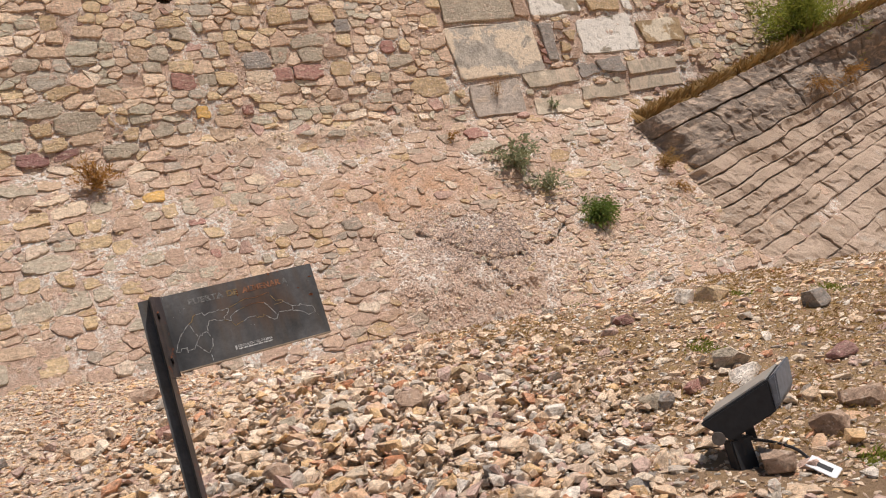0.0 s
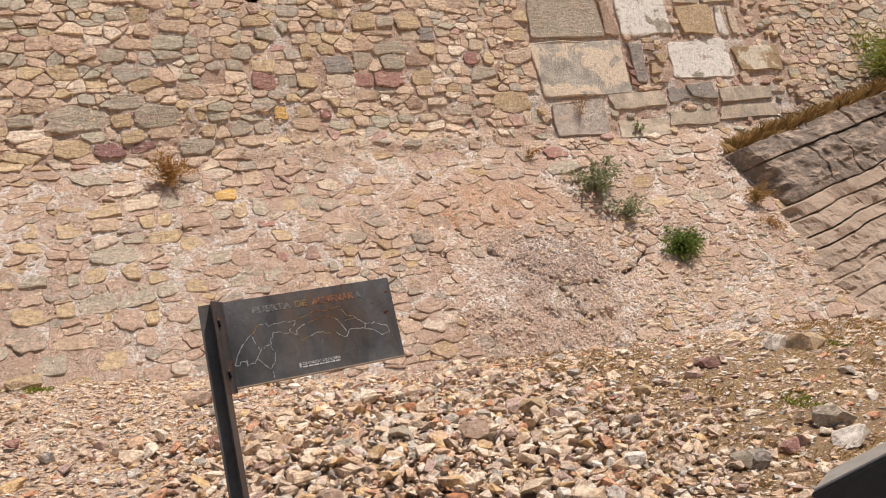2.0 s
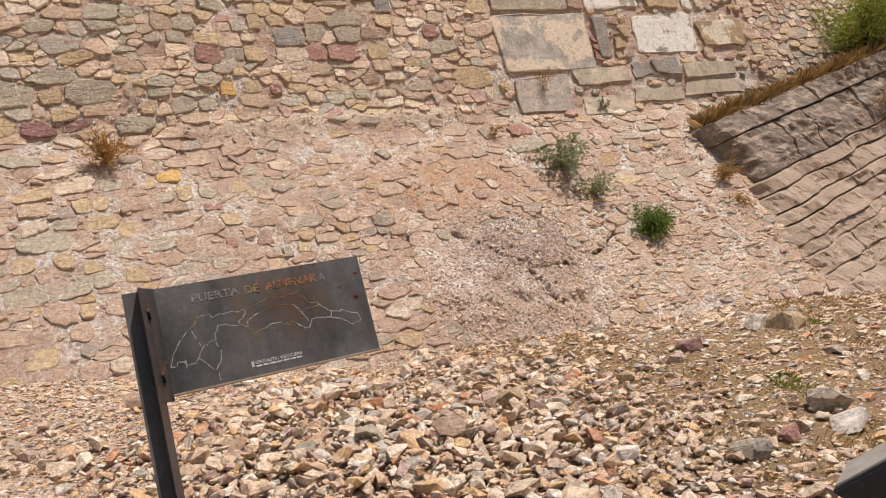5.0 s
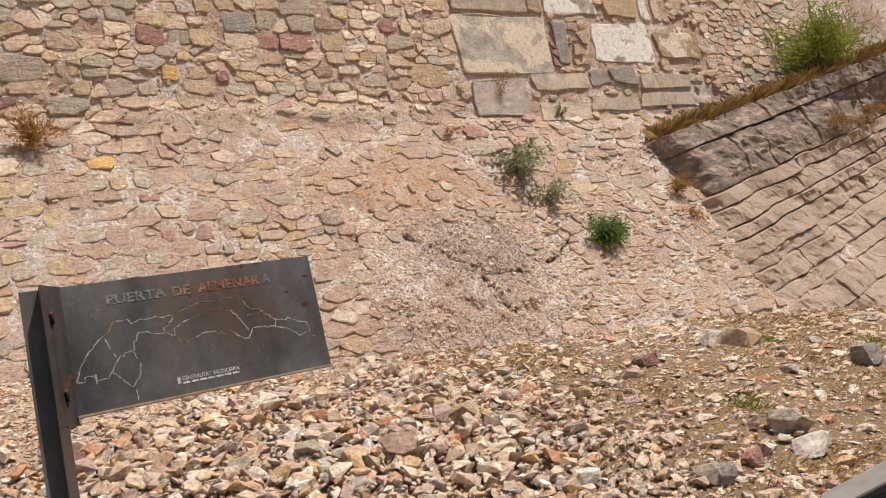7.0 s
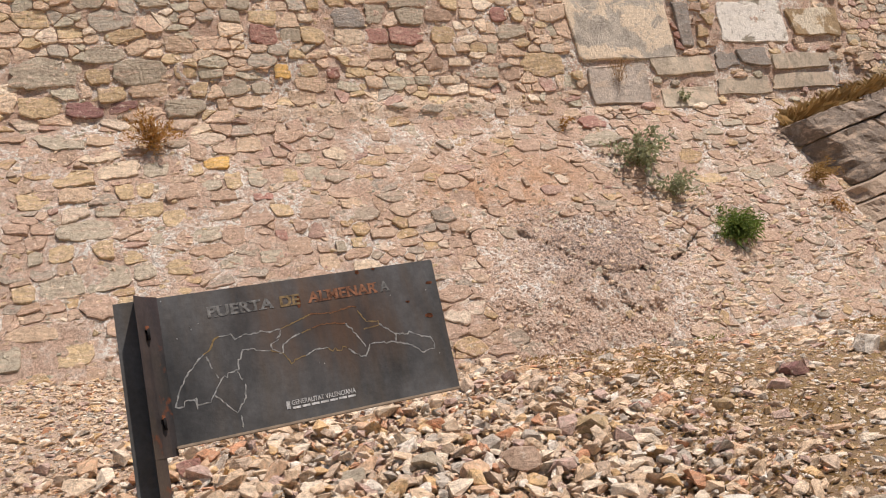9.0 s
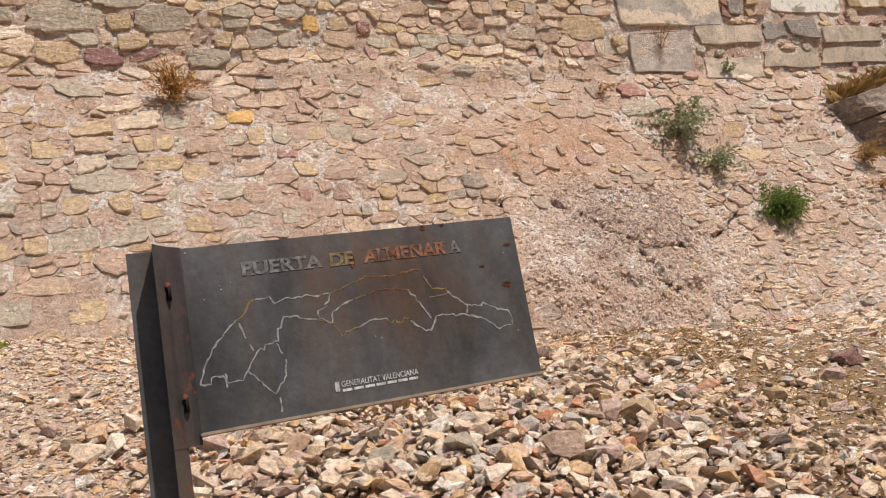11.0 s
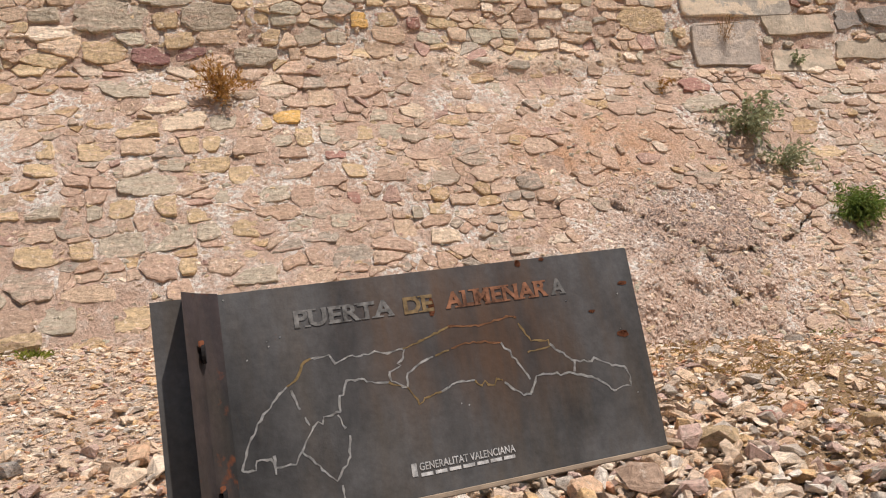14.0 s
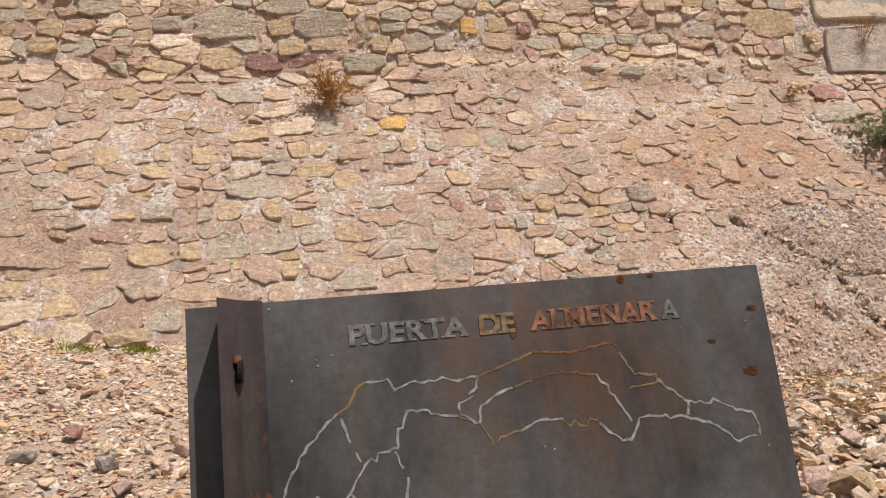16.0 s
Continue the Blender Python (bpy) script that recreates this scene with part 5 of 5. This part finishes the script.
# ---- plants ----
GREEN = leaf_material("dark_green_leaf", (0.09, 0.15, 0.03), (0.25, 0.33, 0.08))
SAGE = leaf_material("grey_green_leaf", (0.20, 0.22, 0.11), (0.42, 0.44, 0.28))
STRAW = leaf_material("dry_straw", (0.30, 0.18, 0.06), (0.58, 0.42, 0.19))
DEAD_GRASS = leaf_material("dead_ledge_grass", (0.34, 0.215, 0.08), (0.62, 0.45, 0.21))
RUSSET = leaf_material("dry_russet_leaf", (0.32, 0.16, 0.04), (0.55, 0.34, 0.12))
FENNEL = leaf_material("yellow_green_leaf", (0.16, 0.20, 0.03), (0.40, 0.42, 0.08))
TWIG = plain("dead_twig", (0.24, 0.16, 0.08), 0.9)


def leaf(verts, faces, p, d, length, width, rnd, bend=0.3):
    """One small folded leaf or blade."""
    side = d.cross(Vector((rnd.uniform(-1, 1), rnd.uniform(-1, 1), rnd.uniform(-1, 1)))).normalized() * width
    mid = p + d * length * 0.55
    tip = p + d * length + Vector((0, 0, -length * bend))
    b = len(verts)
    verts += [p, mid + side, tip, mid - side]
    faces += [(b, b + 1, b + 2), (b, b + 2, b + 3)]


def plant(name, at, reach, count, mats, label, category, out=Vector((0, -0.75, 0.65)), size=(0.03, 0.008), spread=0.9, stems=9, droop=0.3, seed=1):
    """A small plant: stems from one root, with leaves crowded along them."""
    rnd = random.Random(seed)
    root = thing(name, Matrix.Translation(at), label, category)
    lv, lf = [], []
    stem_bm = bmesh.new()
    for s in range(stems):
        d = (out.normalized() + Vector((rnd.gauss(0, 1), rnd.gauss(0, 0.7), rnd.gauss(0, 0.8))) * spread * 0.6).normalized()
        length = reach * rnd.uniform(0.6, 1.1)
        pts = [Vector((0, 0.02, 0)), d * length * 0.5 + Vector((0, 0, 0.08 * reach)), d * length]
        one = tube(pts, 0.0022 * (0.5 + reach), 4)
        me = bpy.data.meshes.new("tmp")
        one.to_mesh(me)
        one.free()
        stem_bm.from_mesh(me)
        bpy.data.meshes.remove(me)
        for _ in range(count // stems):
            t = rnd.uniform(0.12, 1.0)
            p = pts[0].lerp(pts[1], t * 2) if t < 0.5 else pts[1].lerp(pts[2], t * 2 - 1)
            p = p + Vector((rnd.gauss(0, 1), rnd.gauss(0, 1), rnd.gauss(0, 1))) * 0.09 * reach
            ld = (d * 0.7 + Vector((rnd.gauss(0, 1), rnd.gauss(0, 1), rnd.gauss(0, 1))) * 0.6).normalized()
            leaf(lv, lf, p, ld, size[0] * rnd.uniform(0.6, 1.3), size[1] * rnd.uniform(0.7, 1.3), rnd, droop)
    part("stem", stem_bm, TWIG, root)
    part("foliage", mesh_of("foliage", lv, lf, mats), None, root)
    return root


def on_wall(x, z):
    return Vector((x, wall_rough(x, z) - 0.02, z))


plant("shrub", on_wall(5.27, 1.80), 0.28, 2200, GREEN, "round dark green shrub growing from the wall", "shrub", out=Vector((0, -0.8, 0.1)), size=(0.05, 0.006), stems=30, spread=1.3, seed=2)
plant("wall_plant", on_wall(4.66, 2.70), 0.38, 700, SAGE, "grey-green leafy plant growing from the wall", "plant", size=(0.06, 0.016), stems=16, spread=1.7, seed=3)
plant("wall_plant", on_wall(4.85, 2.28), 0.28, 380, SAGE, "sparse grey-green plant growing from the wall", "plant", size=(0.05, 0.013), stems=14, spread=1.7, seed=4)
plant("wall_plant", on_wall(5.84, 3.50), 0.15, 140, SAGE, "small green plant under the dressed blocks", "plant", size=(0.04, 0.012), stems=7, seed=5)
plant("dry_plant", on_wall(-0.08, 3.32), 0.28, 900, RUSSET, "dry russet plant growing from the wall", "plant", out=Vector((0.05, -0.5, 1.0)), size=(0.05, 0.006), stems=14, droop=-0.1, seed=6)
plant("dry_plant", on_wall(4.05, 3.24), 0.15, 120, RUSSET, "small dry brown plant growing from the wall", "plant", size=(0.035, 0.008), stems=7, seed=7)
plant("dry_plant", on_wall(6.78, 2.22), 0.26, 420, STRAW, "dry straw-coloured clump beside the rock", "plant", size=(0.06, 0.006), stems=14, seed=8)
plant("dry_plant", on_wall(6.72, 1.95), 0.22, 160, RUSSET, "withered brown clump hanging beside the rock", "plant", out=Vector((0, -0.5, -0.6)), size=(0.05, 0.006), stems=9, seed=9)
plant("dry_plant", on_wall(4.98, 3.72), 0.30, 160, RUSSET, "thin dry stalks hanging over a block", "plant", out=Vector((0.1, -0.25, 1.0)), size=(0.05, 0.003), stems=9, spread=0.4, droop=0.1, seed=10)
plant("dry_plant", on_wall(2.10, 5.55), 0.2, 120, RUSSET, "thin dry plant hanging on the upper wall", "plant", out=Vector((0, -0.5, -0.5)), size=(0.04, 0.005), stems=8, seed=12)


def rock_top(a, y=0.0):
    p = ROCK_TOP + ALONG * a
    return Vector((p.x, rock_front(p, a, 0.0) + 0.10 + y, p.z))


def on_rock(a, d):
    p = ROCK_TOP + ALONG * a - ACROSS * d
    return Vector((p.x, rock_front(p, a, d) - 0.06, p.z))


bush = plant("bush", rock_top(4.2, 0.25), 1.05, 8500, FENNEL, "feathery yellow-green bush on top of the rock", "bush", out=Vector((0, -0.1, 1)), size=(0.11, 0.009), spread=1.35, stems=44, droop=0.1, seed=13)
plant("dry_plant", on_rock(3.25, 0.62), 0.38, 300, RUSSET, "dry brown clump hanging on the rock face", "plant", out=Vector((0, -0.6, -0.3)), size=(0.07, 0.005), stems=14, seed=14)
plant("dry_plant", on_rock(4.1, 0.72), 0.32, 240, RUSSET, "dry brown clump hanging on the rock face", "plant", out=Vector((0, -0.6, -0.1)), size=(0.07, 0.005), stems=12, seed=15)


def grass(name, label, roots, mat, lo, hi, width, seed, lean=0.5):
    rnd = random.Random(seed)
    verts, faces = [], []
    for p in roots(rnd):
        d = Vector((rnd.gauss(0, lean), rnd.gauss(0, lean) - 0.1, 1)).normalized()
        leaf(verts, faces, p, d, rnd.uniform(lo, hi), width, rnd, 0.25)
    return tagged(new(name, mesh_of(name, verts, faces, mat)), label, "grass", kind="stuff")


def ledge_roots(rnd):
    for _ in range(19000):
        a = rnd.uniform(0.1, 8.0)
        if fbm(a * 2.2, 3.0, 1.0, 2) < rnd.uniform(-0.8, 0.1):
            continue
        yield rock_top(a, rnd.uniform(0.0, 0.6)) + Vector((0, 0, -0.03))


def slope_roots(rnd):
    for _ in range(2400):
        cx, cy = rnd.uniform(2.3, 8.4), rnd.uniform(-0.6, 4.4)
        if fbm(cx * 0.9, cy * 0.9, 5.0) < -0.05:
            continue
        for _ in range(rnd.randint(4, 16)):
            x, y = cx + rnd.gauss(0, 0.06), cy + rnd.gauss(0, 0.06)
            yield Vector((x, y, ground_rough(x, y) - 0.005))


grass("ledge_grass", "tall dry straw grass on top of the rock", ledge_roots, DEAD_GRASS, 0.07, 0.44, 0.0016, 41, 0.8)
grass("slope_grass", "short dry grass among the stones", slope_roots, STRAW, 0.02, 0.085, 0.003, 42, 0.9)
for k, (x, y, r) in enumerate(((3.76, 1.73, 0.12), (5.09, 2.67, 0.10), (5.77, 2.26, 0.12), (3.07, -0.11, 0.10), (5.44, 4.30, 0.14), (4.14, 4.05, 0.14), (-1.55, 3.75, 0.09), (-1.2, 3.72, 0.08))):
    def roots(rnd, x=x, y=y, r=r):
        for _ in range(150):
            px, py = x + rnd.gauss(0, r * 0.6), y + rnd.gauss(0, r * 0.5)
            yield Vector((px, py, ground_rough(px, py) - 0.004))
    grass("grass_tuft", "small green grass tuft among the stones", roots, FENNEL, 0.03, 0.08, 0.003, 50 + k, 0.7)

# ---- chips of stone bedded in the mortar ----
rnd = random.Random(91)


def grit_material():
    m = Nodes("mortar_grit", 0.95)
    c = m.ramp(m.pos.outputs["Random Per Island"], [(0.0, (0.50, 0.37, 0.28)), (0.5, (0.64, 0.48, 0.375)), (1.0, (0.76, 0.64, 0.53))])
    dark = m.mix(m.ramp(m.noise(16, 5, 0.75), [(0.46, grey(0)), (0.55, grey(0.85))]), c, (0.23, 0.18, 0.155))
    m.colour(m.mix(blob(m, (3.62, 4.4, 1.78), (0.75, 1.2, 0.45), 0.4), c, dark))
    m.bump(m.noise(60, 4, 0.7), 0.01)
    return m.mat


GRIT = grit_material()
cv, cf, base = [], [], 0
mv, mf, mbase = [], [], 0
for _ in range(9000):
    x, z = rnd.uniform(-3.2, 9.5), rnd.uniform(0.8, 6.2)
    if (in_ashlar(x, z) and rnd.random() < 0.6) or any(math.hypot(x - hx, z - hz) < r + 0.06 for hx, hz, r in HOLES):
        continue
    s = rnd.uniform(0.012, 0.045) * (1.3 if on_mound(x, z) and rnd.random() < 0.3 else 1.0)
    co, fs = SHAPE_DATA[rnd.randrange(26)]
    m = np.array(turned(rnd, 3.0))
    pts = ((co * s) @ m.T) * (1.25, 0.45, 0.8) + (x, wall_soft(x, z) - 0.002, z)
    cv.append(pts)
    cf += [tuple(i + base for i in f) for f in fs]
    base += len(co)
for _ in range(5200):
    q, w = rnd.uniform(0, 6.283), math.sqrt(rnd.random())
    x, z = 3.45 + 1.25 * w * math.cos(q), 1.5 + 0.8 * w * math.sin(q)
    s = rnd.uniform(0.008, 0.028)
    co, fs = SHAPE_DATA[rnd.randrange(26)]
    pts = ((co * s) @ np.array(turned(rnd, 3.0)).T) * (1.1, 0.6, 0.9) + (x, wall_rough(x, z) - 0.001, z)
    mv.append(pts)
    mf += [tuple(i + mbase for i in f) for f in fs]
    mbase += len(co)
tagged(part("mound_grit", mesh_of("mound_grit", np.concatenate(mv).tolist(), mf, GRIT), None, wall), "coarse grit of the slumped mortar", kind="stuff")
for _ in range(900):
    x, z = rnd.uniform(4.1, 7.6), 0.85 + 1.6 * rnd.random() ** 1.4
    s = rnd.uniform(0.025, 0.085)
    co, fs = SHAPE_DATA[rnd.randrange(26)]
    pts = ((co * s) @ np.array(turned(rnd, 0.5)).T) * (1.2, 0.4, 0.7) + (x, wall_soft(x, z) - 0.002, z)
    cv.append(pts)
    cf += [tuple(i + base for i in f) for f in fs]
    base += len(co)
tagged(part("stone_chips", mesh_of("stone_chips", np.concatenate(cv).tolist(), cf, WALL_STUFF), None, wall), "small stone chips bedded in mortar", kind="stuff")

# ---- single stones of the wall ----
for at, pts, fs, tint in WALL_SINGLES:
    ob = part("wall_stone", mesh_of("wall_stone", pts, fs, TINTS[tint] if tint else WALL_STONE), None, wall)
    ob.location = at
